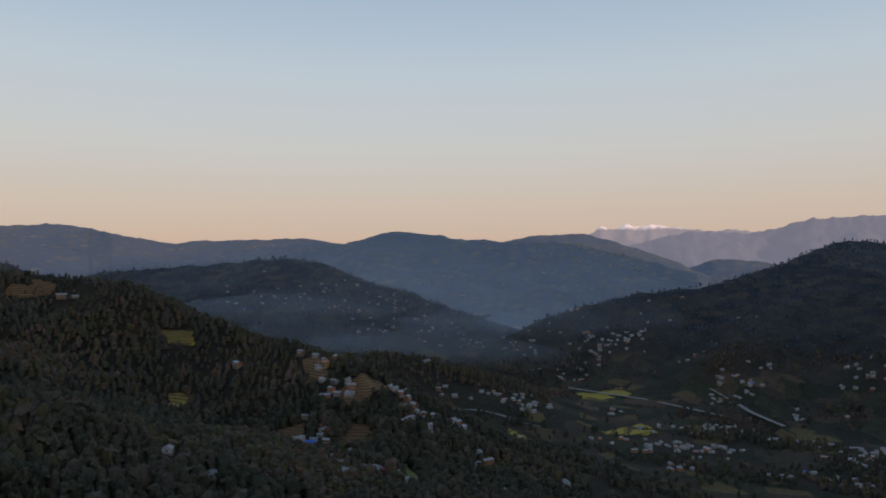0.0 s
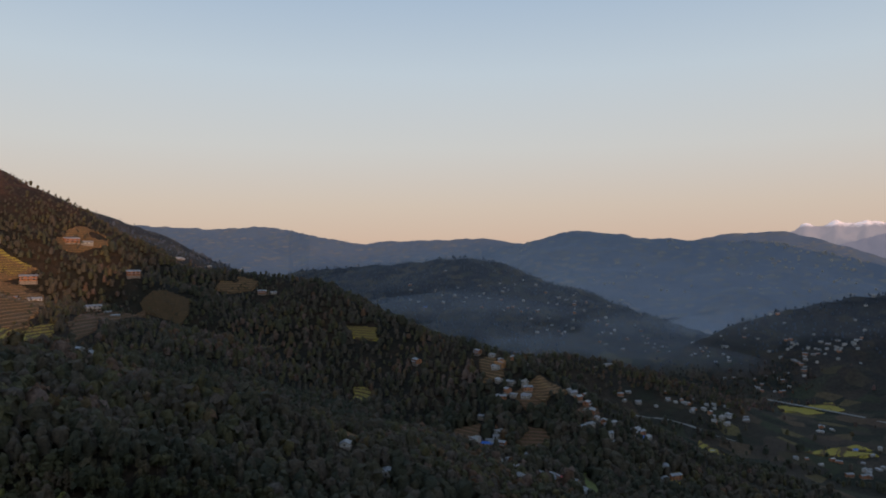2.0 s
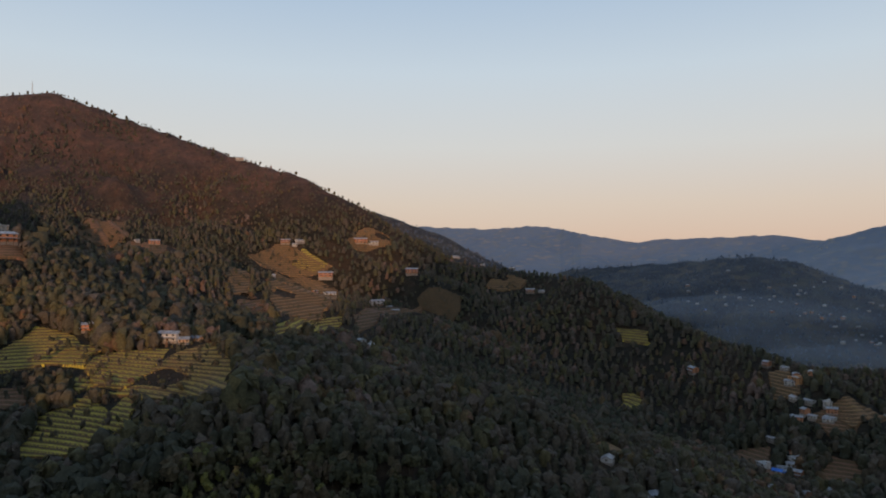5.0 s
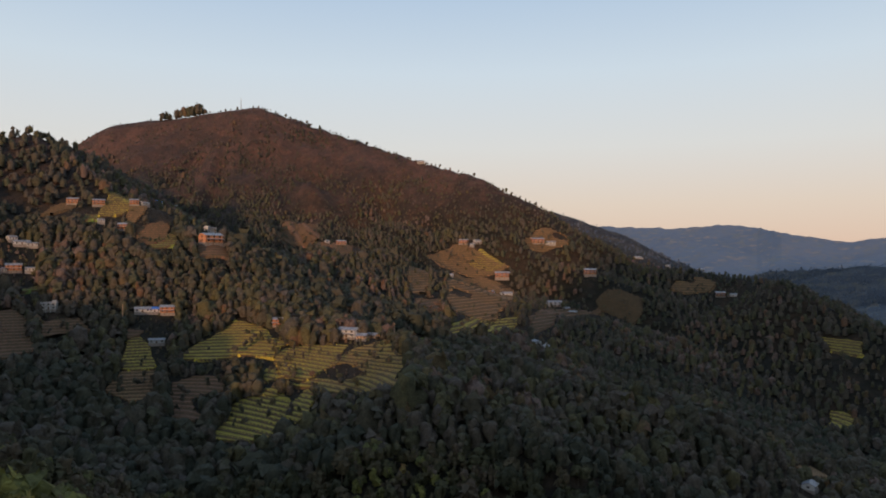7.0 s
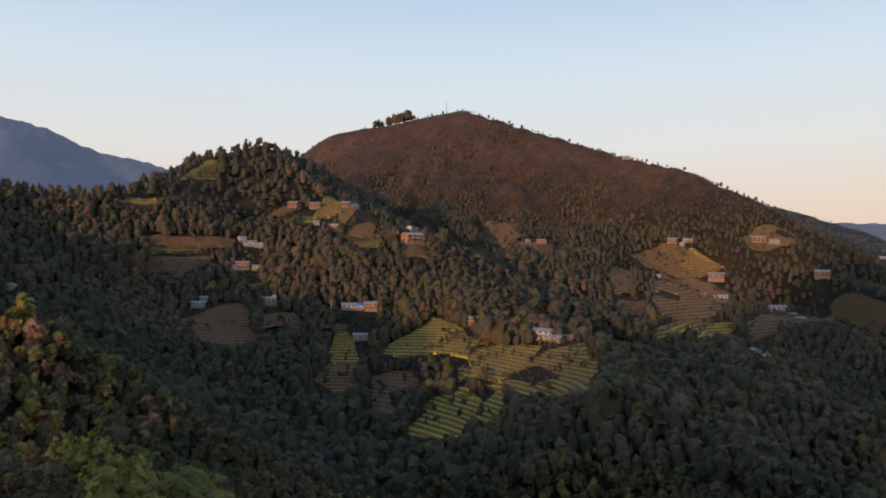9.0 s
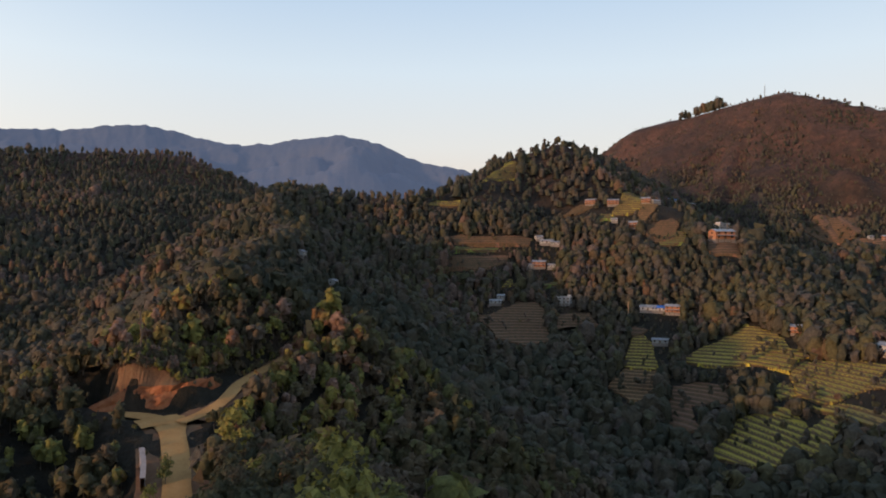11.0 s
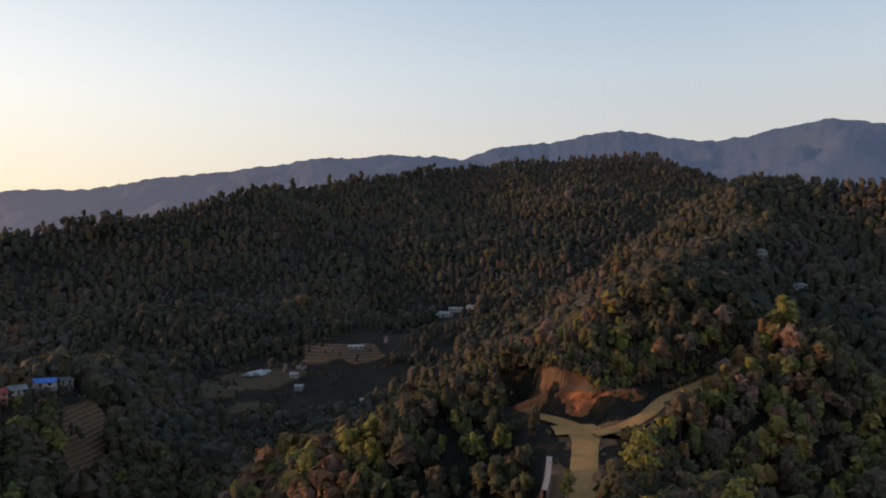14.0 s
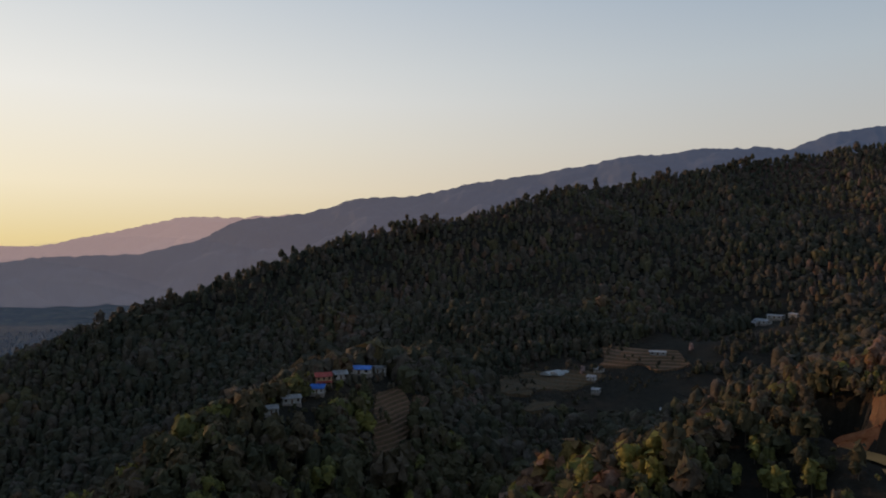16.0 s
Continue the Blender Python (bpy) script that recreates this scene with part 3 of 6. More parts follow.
SPUR_FIELDS = [
    ("mustard", [(-211, 540), (-220, 568), (-213, 574), (-203, 562), (-198, 545)]),
    ("mustard", [(-259, 653), (-243, 656), (-225, 643), (-222, 630), (-238, 634)]),
    ("ochre", [(-129, 330), (-115, 312), (-111, 292), (-121, 294)]),
    ("mustard", [(-266, 660), (-228, 650), (-225, 631), (-245, 640)]),
    ("green", [(-32, 427), (-11, 401), (-4, 375), (-19, 373)]),
    ("mustard", [(-262, 658), (-232, 647), (-222, 631), (-248, 641)]),
    ("ochre", [(-60, 519), (-39, 518), (-53, 492), (-70, 500)]),
    ("brown", [(-115, 472), (-92, 473), (-80, 411), (-98, 419)]),
    ("ochre", [(-112, 560), (-96, 556), (-84, 520), (-100, 522)]),
    ("brown", [(-60, 470), (-44, 466), (-50, 440), (-66, 446)]),
]
TOWN_FIELDS = [
    ("mustard", [(45, 653), (75, 786), (95, 760), (73, 657)]),
    ("mustard", [(1, 455), (17, 476), (21, 471), (5, 455)]),
    ("mustard", [(23, 462), (32, 479), (38, 464), (27, 447)]),
    ("mustard", [(177, 811), (245, 887), (272, 856), (199, 817)]),
    ("mustard", [(-209, 547), (-215, 571), (-210, 573), (-198, 550)]),
    ("mustard", [(-263, 656), (-236, 650), (-220, 629), (-247, 639)]),
    ("mustard", [(205, 1100), (286, 1133), (296, 1092), (211, 1034)]),
    ("green", [(-28, 415), (-22, 433), (-8, 386), (-14, 356)]),
    ("brown", [(-76, 495), (-70, 505), (-54, 504), (-50, 487), (-63, 482)]),
    ("brown", [(-113, 469), (-99, 470), (-79, 446), (-83, 429), (-102, 436)]),
    ("brown", [(-33, 497), (-23, 537), (-16, 512), (-27, 481)]),
]

FARM = [('w2', -269, 203, 7.4), ('st', -265, 213, 5.0), ('br', -320, 194, 4.7), ('tin', -328, 218, 5.4), ('st', -260, 204, 3.6)]
KNOLL_VILLAGE = [('br', -495, 140, 5.7), ('br', -488, 153, 5.9), ('br', -483, 173, 4.6), ('tin', -483, 179, 5.0), ('bl', -594, 221, 8.2), ('w1', -768, 286, 9.1), ('br', -780, 297, 5.4), ('tin', -465, 149, 3.1), ('br', -456, 159, 4.3), ('w3', -452, 209, 8.6), ('br', -417, 198, 10.5), ('tin', -781, 271, 7.0)]
HILL_FARMS = [('br', -591, 546, 8.2), ('w1', -581, 557, 7.7), ('tin', -580, 549, 4.1), ('br', -552, 480, 7.5), ('w1', -548, 490, 6.1), ('br', -532, 548, 11.7), ('br', -513, 515, 6.0), ('w1', -505, 527, 9.3), ('w2', -468, 555, 11.5), ('tin', -451, 554, 5.4), ('w1', -440, 550, 6.2), ('br', -550, 619, 11.6), ('tin', -542, 631, 9.5), ('br', -471, 613, 9.8), ('w1', -619, 397, 6.6), ('br', -532, 356, 6.5), ('w1', -635, 401, 3.4), ('tin', -347, 403, 7.3), ('w1', -322, 384, 8.1), ('tin', -299, 356, 5.8), ('tin', -353, 423, 4.8), ('tin', -323, 352, 4.5), ('w1', -704, 1107, 8.5), ('tin', -795, 1361, 15.4), ('w1', -736, 1064, 11.7), ('br', -400, 740, 7.9), ('w1', -388, 745, 5.4), ('w1', -733, 1069, 7.1), ('w1', -757, 613, 7.9)]
SPUR_VILLAGE = [("br", -170, 585, 7.8), ("or", -90, 535, 6.4), ("w1", -100, 557, 4.6), ("br", -114, 568, 4.8), ("tin", -78, 509, 5.4), ("w1", -88, 518, 4.2), ("w1", -66, 494, 4.7), ("tin", -74, 495, 3.8), ("tin", -93, 479, 4.5), ("rd", -81, 466, 3.8), ("bl", -83, 448, 5.8), ("br", -74, 447, 4.2), ("w1", -75, 392, 4.7), ("w1", -69, 405, 3.8), ("tin", -64, 416, 4.4), ("w2", -57, 432, 5.0), ("w1", -50, 422, 4.0), ("w2", -49, 356, 3.8), ("w1", -44, 393, 4.6), ("rd", -32, 383, 5.8), ("w1", -19, 373, 4.8), ("w1", -109, 280, 3.8), ("tin", -88, 270, 5.6), ("tin", -96, 318, 3.8), ("w1", -39, 520, 4.2), ("w1", -19, 503, 4.2), ("br", -14, 501, 3.8), ("br", -26, 515, 4.8)]
WEST_FARMS = [('tin', -199, -244, 6.0), ('w1', -191, -221, 3.4), ('gh', -253, -235, 3.0), ('gh', -256, -231, 3.0), ('w1', -269, -218, 3.1), ('w1', -260, -212, 3.3), ('tin', -253, -200, 3.0), ('tin', -306, -217, 6.7), ('tin', -261, -164, 3.8), ('w1', -397, -228, 7.9), ('tin', -407, -227, 7.4), ('tin', -412, -218, 6.2), ('w1', -393, -231, 3.7)]
BLUE_HAMLET = [('w1', -111.5, -141.5, 3.4), ('bl', -120.5, -149, 5.8), ('tin', -129, -156, 4.4), ('bl', -102.5, -133, 3.2), ('rd', -105, -137, 3.8), ('tin', -93, -126, 4.0), ('tin', -86, -119, 3.0)]
VALLEY_FARMS = [('w1', -452, 101, 3.6), ('w1', -448, 105, 6.5), ('tin', -446, 110, 4.5), ('br', -422, 98, 5.9), ('tin', -422, 93, 3.4), ('tin', -420, 105, 3.6), ('w3', -375, 106, 5.0), ('tin', -388, 75, 3.1), ('tin', -383, 72, 5.1), ('w1', -359, 143, 5.9), ('bl', -357, 148, 4.4), ('br', -354, 153, 5.4), ('tin', -331, 141, 5.5)]
RIDGE_FARMS = [('tin', -252, -9, 4.1), ('w1', -228, -8, 3.0), ('tin', -305, 3, 3.0), ('w1', -314, -12, 3.0)]
TOWN = [(-84, 541, 5, 10), (-73, 499, 6, 9), (-81, 452, 5, 9), (-55, 376, 9, 7), (-32, 385, 8, 7), (-17, 502, 5, 9), (-16, 473, 6, 9), (18, 511, 6, 10), (24, 465, 4, 9), (10, 850, 4, 16), (92, 854, 6, 16), (116, 876, 5, 17), (215, 1196, 8, 23), (274, 1242, 9, 24), (315, 1288, 8, 25), (222, 941, 5, 19), (258, 799, 8, 16), (218, 769, 6, 15), (333, 877, 8, 18), (309, 780, 8, 16), (393, 841, 3, 18), (236, 711, 6, 14), (441, 1071, 6, 22), (445, 1021, 7, 21), (413, 1042, 3, 21), (488, 931, 3, 20), (430, 809, 5, 18), (476, 789, 9, 18), (430, 732, 8, 16), (367, 691, 4, 15), (322, 677, 5, 14), (397, 667, 3, 15), (77, 450, 4, 9), (31, 417, 3, 8), (151, 1296, 4, 25), (124, 1344, 4, 26), (-35, 524, 4, 10), (-17, 912, 3, 17), (408, 1186, 4, 24), (605, 988, 5, 22), (252, 863, 3, 17)]
FAR_HAMLETS = [(-355, 1562, 10, 150), (-222, 1511, 14, 150), (-111, 1646, 10, 120), (-28, 1440, 12, 90), (-166, 1436, 8, 90), (-410, 1490, 6, 90)]

def inside(poly, x, y):
    """Which points lie in the polygon."""
    hit = np.zeros(x.shape, bool)
    for (ax, ay), (bx, by) in zip(poly, poly[1:] + poly[:1]):
        if ay == by:
            continue
        c = ((ay > y) != (by > y)) & (x < (bx - ax) * (y - ay) / (by - ay) + ax)
        hit ^= c
    return hit


def widened(poly, by=1.14):
    cx, cy = np.mean(poly, 0)
    return [(cx + (x - cx) * by, cy + (y - cy) * by) for x, y in poly]


def in_field(poly, x, y, gaps=0.25):
    """Inside a field, but for the tree-grown gaps in it."""
    return inside(poly, x, y) & (fractal(x, y, 26, 2, 55) > gaps)


FARM_FIELDS, KNOLL_FIELDS, HILL_FIELDS = ([(crop, widened(poly)) for crop, poly in group] for group in (FARM_FIELDS, KNOLL_FIELDS, HILL_FIELDS))
FIELD_SETS = FARM_FIELDS + KNOLL_FIELDS + HILL_FIELDS + WEST_FIELDS + SPUR_FIELDS + TOWN_FIELDS


def road_gap(x, y):
    near = np.full(x.shape, 1e9)
    for half, line in ROADS.values():
        for (ax, ay, az), (bx, by, bz) in zip(line[:-1], line[1:]):
            dx, dy = bx - ax, by - ay
            s = np.clip(((x - ax) * dx + (y - ay) * dy) / (dx * dx + dy * dy), 0, 1)
            near = np.minimum(near, np.hypot(x - ax - s * dx, y - ay - s * dy) - half)
    return near


BENCH = [(-203, -264), (-330, -240), (-425, -218), (-335, -168), (-250, -148), (-212, -190)]
BANK_FRONT = [(-152, -14), (-147, -6), (-146, 2), (-155, 8), (-163, 8), (-162, 3), (-159.5, 1), (-158.5, -4), (-156.5, -12)]
# trees kept low here so that road and cutting show from the camera
JUNCTION_CLEARING = [(-104, 16), (-110, 27), (-135, 16), (-148, 11), (-170, 13), (-168, -14), (-157, -18), (-147, -13), (-145, -4), (-135, 2), (-120, 8)]
rng = np.random.default_rng(7)
HOUSE_SPOTS = [(x, y, w) for group in (FARM, KNOLL_VILLAGE, HILL_FARMS, SPUR_VILLAGE, WEST_FARMS, BLUE_HAMLET, VALLEY_FARMS, RIDGE_FARMS) for _, x, y, w in group]
TOWN_SPOTS = []
for cx, cy, n, r in TOWN + FAR_HAMLETS:
    for i in range(n):
        a, q = rng.uniform(0, 2 * np.pi), r * np.sqrt(rng.uniform())
        TOWN_SPOTS.append((cx + q * np.cos(a) * 1.3, cy + q * np.sin(a), rng.uniform(3.6, 6.4)))


def low_below_sight_lines(x, y, h):
    """Trees below open fields shrunk under the camera's sight lines, so the terraces show."""
    size = np.ones(x.shape)
    for group, (ex, ey, ez) in ((FARM_FIELDS + KNOLL_FIELDS + HILL_FIELDS, (-5, 41, -1)), (FARM_FIELDS + KNOLL_FIELDS, (-24, 57, -2)), (WEST_FIELDS, (-40, 60, -2))):
        for crop, poly in group:
            px, py = np.array(poly, float).T
            near = np.nonzero((x > px.min() - 50) & (x < px.max() + 50) & (y > py.min() - 50) & (y < py.max() + 50))[0]
            if not len(near):
                continue
            qx, qy = x[near], y[near]
            dd = np.hypot(qx - ex, qy - ey)
            for ahead in (3, 7, 12, 18, 25, 33, 42):
                fx, fy = qx + (qx - ex) / dd * ahead, qy + (qy - ey) / dd * ahead
                hit = inside(poly, fx, fy)
                if not hit.any():
                    continue
                fz = wild_height(fx[hit], fy[hit])
                sight = fz + (ez - fz) * ahead / (dd[hit] + ahead) + 0.8
                room = np.clip((sight - h[near][hit]) / 10.0, 0.14, 1)
                k = near[hit]
                size[k] = np.minimum(size[k], room)
    return size


def tree_spots(r0, r1, gap, seed, region=None):
    """Jittered places for trees between two distances from the flight, thinned where the land is open."""
    g = np.random.default_rng(seed)
    n = int(2 * r1 / gap)
    ix, iy = np.meshgrid(np.arange(n), np.arange(n))
    x = (-r1 + (ix + g.uniform(0, 1, ix.shape)) * gap).ravel() - 20
    y = (-r1 + (iy + g.uniform(0, 1, iy.shape)) * gap).ravel() + 30
    d = np.hypot(x + 20, y - 30)
    bearing = np.degrees(np.arctan2(x + 20, y - 30))
    keep = (d >= r0) & (d < r1) & ((bearing < 42) | (bearing > 160) | (d < 75))
    if region:
        keep &= inside(region, x, y)
    x, y = x[keep], y[keep]
    chance = 0.66 + 0.6 * fractal(x, y, 70, 3, 301)
    chance = chance + 0.4 * (np.hypot(x + 210, y + 5) < 110)
    h = wild_height(x, y)
    # the high slopes of the peak are half bare, the town's valley is farmed
    high = np.clip((h - 10) / 60, 0, 1) * (x < -430) * (y > 250)
    around = h.copy()
    up_ = np.nonzero(high > 0)[0]
    if len(up_):
        around[up_] = sum(wild_height(x[up_] + 45 * math.cos(a), y[up_] + 45 * math.sin(a)) for a in np.arange(4) * math.pi / 2) / 4
    spur = np.clip((h - around) * 0.10 + 0.45 + 1.6 * (fractal(x, y, 90, 3, 401) - 0.5), 0, 1)
    chance = chance * (1 - high * 0.65 * spur)
    valley = np.clip((-122 - h) / 40, 0, 1) * (x > -110) * (y > 250)
    chance = chance * (1 - valley * np.clip((0.62 - fractal(x, y, 85, 3, 909)) * 6, 0.05, 0.97))
    ok = g.uniform(0, 1, x.shape) < chance
    for crop, poly in FIELD_SETS:
        ok &= ~in_field(poly, x, y, 0.38 if crop == "olive" else 0.20)
    # scrub on high slopes, round the junction, under the camera's sight lines to fields
    size = 1 - np.clip(high * 1.5, 0, 1) * (0.18 + 0.30 * spur)
    size = np.minimum(size, low_below_sight_lines(x, y, h))
    size = np.where(inside(JUNCTION_CLEARING, x, y), np.where(x < -158, 0.42, 0.22), size)
    size = np.where(inside(BENCH, x, y), size * 0.5, size)
    ok &= ~inside(BENCH, x, y) | (fractal(x, y, 20, 2, 83) > 0.44)
    ok &= road_gap(x, y) > 0.9
    ok &= ~(inside(BANK_FRONT, x, y))
    for hx, hy, w in HOUSE_SPOTS + TOWN_SPOTS:
        ok &= (np.hypot(x - hx, y - hy) > w * 0.75)
    # only low scrub on the camera's side of the houses, to keep them in view
    for hx, hy, w in HOUSE_SPOTS:
        away = math.hypot(hx + 20, hy - 40)
        ux, uy = (-20 - hx) / away, (40 - hy) / away
        along, across = (x - hx) * ux + (y - hy) * uy, np.abs((x - hx) * uy - (y - hy) * ux)
        size = np.where((along > -1) & (along < 24) & (across < w * 0.75), np.minimum(size, 0.30), size)
    return x[ok], y[ok], h[ok], size[ok]


def unit(v):
    return v / np.linalg.norm(v, axis=-1, keepdims=True)


OCTA = np.array([(1, 0, 0), (0, 1, 0), (-1, 0, 0), (0, -1, 0), (0, 0, 1), (0, 0, -1)], float)
OCTA_F = np.array([(0, 1, 4), (1, 2, 4), (2, 3, 4), (3, 0, 4)])


def crowns(centre, radius, lobes, per_lobe, size, corners, g):
    """Leafy crowns: every crown has a few uneven lobes, each a dim inner mass of twigs under many ragged sprays of leaves.
    Gives the inner masses' corners and faces, and the sprays' corners."""
    n = len(centre)
    k = np.arange(lobes)
    a = g.uniform(0, 2 * np.pi, (n, 1)) + k * 2.4
    out = np.where(k == 0, 0.06, g.uniform(0.30, 0.74, (n, lobes)))
    up = np.where(k == 0, 0.55, g.uniform(-0.62, 0.46, (n, lobes))) if lobes > 1 else np.zeros((n, 1))
    if lobes == 2:
        out, up = out * 0.5, up * 0.7
    off = np.stack([np.cos(a) * out, np.sin(a) * out, up], -1) * radius[:, None]
    big = ((g.uniform(0.40, 0.64, (n, lobes)) if lobes > 2 else g.uniform(0.60, 0.85, (n, lobes))) if lobes > 1 else g.uniform(0.85, 1.1, (n, 1)))[..., None] * radius[:, None]
    if lobes > 2:
        big[..., 2] = big[..., :2].mean(-1) * g.uniform(0.95, 1.35, (n, lobes))
    mid = centre[:, None] + off
    spin = g.uniform(0, 2 * np.pi, (n, lobes, 1))
    base = OCTA[None, None] * g.uniform(0.62, 0.92, (n, lobes, 6, 1))
    x = base[..., 0] * np.cos(spin) - base[..., 1] * np.sin(spin)
    y = base[..., 0] * np.sin(spin) + base[..., 1] * np.cos(spin)
    core = (np.stack([x, y, base[..., 2]], -1) * big[:, :, None] + mid[:, :, None]).reshape(-1, 3)
    f = (np.arange(n * lobes)[:, None, None] * 6 + OCTA_F).reshape(-1, 3)
    d = unit(g.normal(size=(n, lobes, per_lobe, 3)))
    d[..., 2] = np.where(d[..., 2] < -0.25, -d[..., 2], d[..., 2])
    world = mid[:, :, None] + d * big[:, :, None] * g.uniform(0.72, 1.10, (n, lobes, per_lobe, 1))
    nrm = unit(d + 0.48 * g.normal(size=d.shape) + np.array([0, 0, 0.2]))
    u = unit(np.cross(nrm, g.normal(size=nrm.shape)))
    w = np.cross(nrm, u)
    s = size * g.uniform(0.55, 1.25, (n, lobes, per_lobe, 1)) * np.clip(radius[:, None, None, :1] / 2.6, 0.45, 1.5)
    shape = ((-1, -0.55), (0.35, -1), (1, 0.5), (-0.3, 1)) if corners == 4 else ((-1, -0.7), (1, -0.45), (0.05, 1.15))
    pts = []
    for ca, cb in shape:
        j = g.uniform(0.6, 1.25, (n, lobes, per_lobe, 2))
        pts.append(world + u * s * ca * j[..., :1] + w * s * cb * j[..., 1:] + nrm * s * g.uniform(-0.3, 0.3, (n, lobes, per_lobe, 1)))
    return core, f, np.stack(pts, -2).reshape(-1, 3)


def trunks(foot, top, thick):
    """Three-sided tapering trunks."""
    n = len(foot)
    a = np.arange(3) * 2 * np.pi / 3
    ring = np.stack([np.cos(a), np.sin(a), a * 0], -1)
    low = foot[:, None] + ring * thick[:, None, None]
    high = top[:, None] + ring * thick[:, None, None] * 0.45
    v = np.concatenate([low, high], 1).reshape(-1, 3)
    q = np.array([[0, 1, 4, 3], [1, 2, 5, 4], [2, 0, 3, 5]])
    f = (np.arange(n)[:, None, None] * 6 + q).reshape(-1, 4)
    return v, f


def faces_object(name, v, faces, which, tint, mats):
    """A mesh of faces given as arrays of three or four corners, a material for each array, and a species value at every corner."""
    me = bpy.data.meshes.new(name)
    me.vertices.add(len(v))
    me.vertices.foreach_set("co", v.astype(np.float32).ravel())
    loops = np.concatenate([f.ravel() for f in faces])
    count = np.concatenate([np.full(len(f), f.shape[1]) for f in faces])
    me.loops.add(len(loops))
    me.loops.foreach_set("vertex_index", loops.astype(np.int32))
    me.polygons.add(len(count))
    me.polygons.foreach_set("loop_start", np.concatenate([[0], np.cumsum(count)[:-1]]).astype(np.int32))
    me.polygons.foreach_set("material_index", np.concatenate([np.full(len(f), m) for f, m in zip(faces, which)]).astype(np.int32))
    for m in mats:
        me.materials.append(m)
    at = me.attributes.new("species", "FLOAT", "POINT")
    at.data.foreach_set("value", tint.astype(np.float32))
    me.update(calc_edges=True)
    return me


def egg_crowns(foot, tall, wide, rings, sides, sprays, size, g):
    """Upright uneven crowns, broad below the middle, with loose sprays of leaves standing out of them.
    Gives all corners, and the three-cornered faces."""
    n = len(foot)
    f = np.array([0.08, 0.44, 0.82] if rings == 3 else [0.16, 0.70])
    p = np.array([0.82, 1.0, 0.76] if rings == 3 else [0.95, 0.88])
    lean = g.normal(0, 0.10, (n, 1, 1)) * wide[:, None, None]
    a = g.uniform(0, math.tau, (n, 1, 1)) + np.arange(sides) * math.tau / sides + np.arange(rings)[:, None] * 0.5 + g.normal(0, 0.16, (n, rings, sides))
    r = wide[:, None, None] * p[:, None] * g.uniform(0.55, 1.22, (n, rings, sides))
    z = tall[:, None, None] * (f[:, None] + g.uniform(-0.08, 0.08, (n, rings, sides)))
    body = np.stack([r * np.cos(a) + lean * f[:, None], r * np.sin(a) + lean * f[:, None], z], -1).reshape(n, -1, 3)
    tip = np.stack([g.normal(0, 0.14, n) * wide, g.normal(0, 0.14, n) * wide, tall * g.uniform(0.90, 1.08, n)], -1)[:, None]
    v = np.concatenate([body, tip], 1) + foot[:, None]
    k, k2 = np.arange(sides), (np.arange(sides) + 1) % sides
    tri = []
    for q in range(rings - 1):
        lo, hi = q * sides, (q + 1) * sides
        tri += [np.stack([lo + k, lo + k2, hi + k2], -1), np.stack([lo + k, hi + k2, hi + k], -1)]
    tri.append(np.stack([(rings - 1) * sides + k, (rings - 1) * sides + k2, np.full(sides, rings * sides)], -1))
    tri = np.concatenate(tri)
    faces = (np.arange(n)[:, None, None] * (rings * sides + 1) + tri).reshape(-1, 3)
    u = g.uniform(0.12, 1.0, (n, sprays))
    b = g.uniform(0, math.tau, (n, sprays))
    out = np.interp(u, [0, 0.44, 0.82, 1.0], [0.85, 1.0, 0.80, 0.25]) * g.uniform(0.82, 1.18, (n, sprays)) * wide[:, None]
    mid = foot[:, None] + np.stack([out * np.cos(b), out * np.sin(b), u * tall[:, None]], -1)
    nrm = unit(np.stack([np.cos(b), np.sin(b), 0.2 + 0.9 * u], -1) + 0.55 * g.normal(size=(n, sprays, 3)))
    e = unit(np.cross(nrm, g.normal(size=nrm.shape)))
    w = np.cross(nrm, e)
    s = size * wide[:, None, None] * g.uniform(0.55, 1.3, (n, sprays, 1))
    leafy = np.stack([mid + s * (ca * e * g.uniform(0.6, 1.3, s.shape) + cb * w * g.uniform(0.6, 1.3, s.shape)) for ca, cb in ((-1, -0.6), (1, -0.5), (0.1, 1.1))], -2).reshape(-1, 3)
    v = v.reshape(-1, 3)
    return np.concatenate([v, leafy]), np.concatenate([faces, np.arange(len(leafy)).reshape(-1, 3) + len(v)]), rings * sides + 1


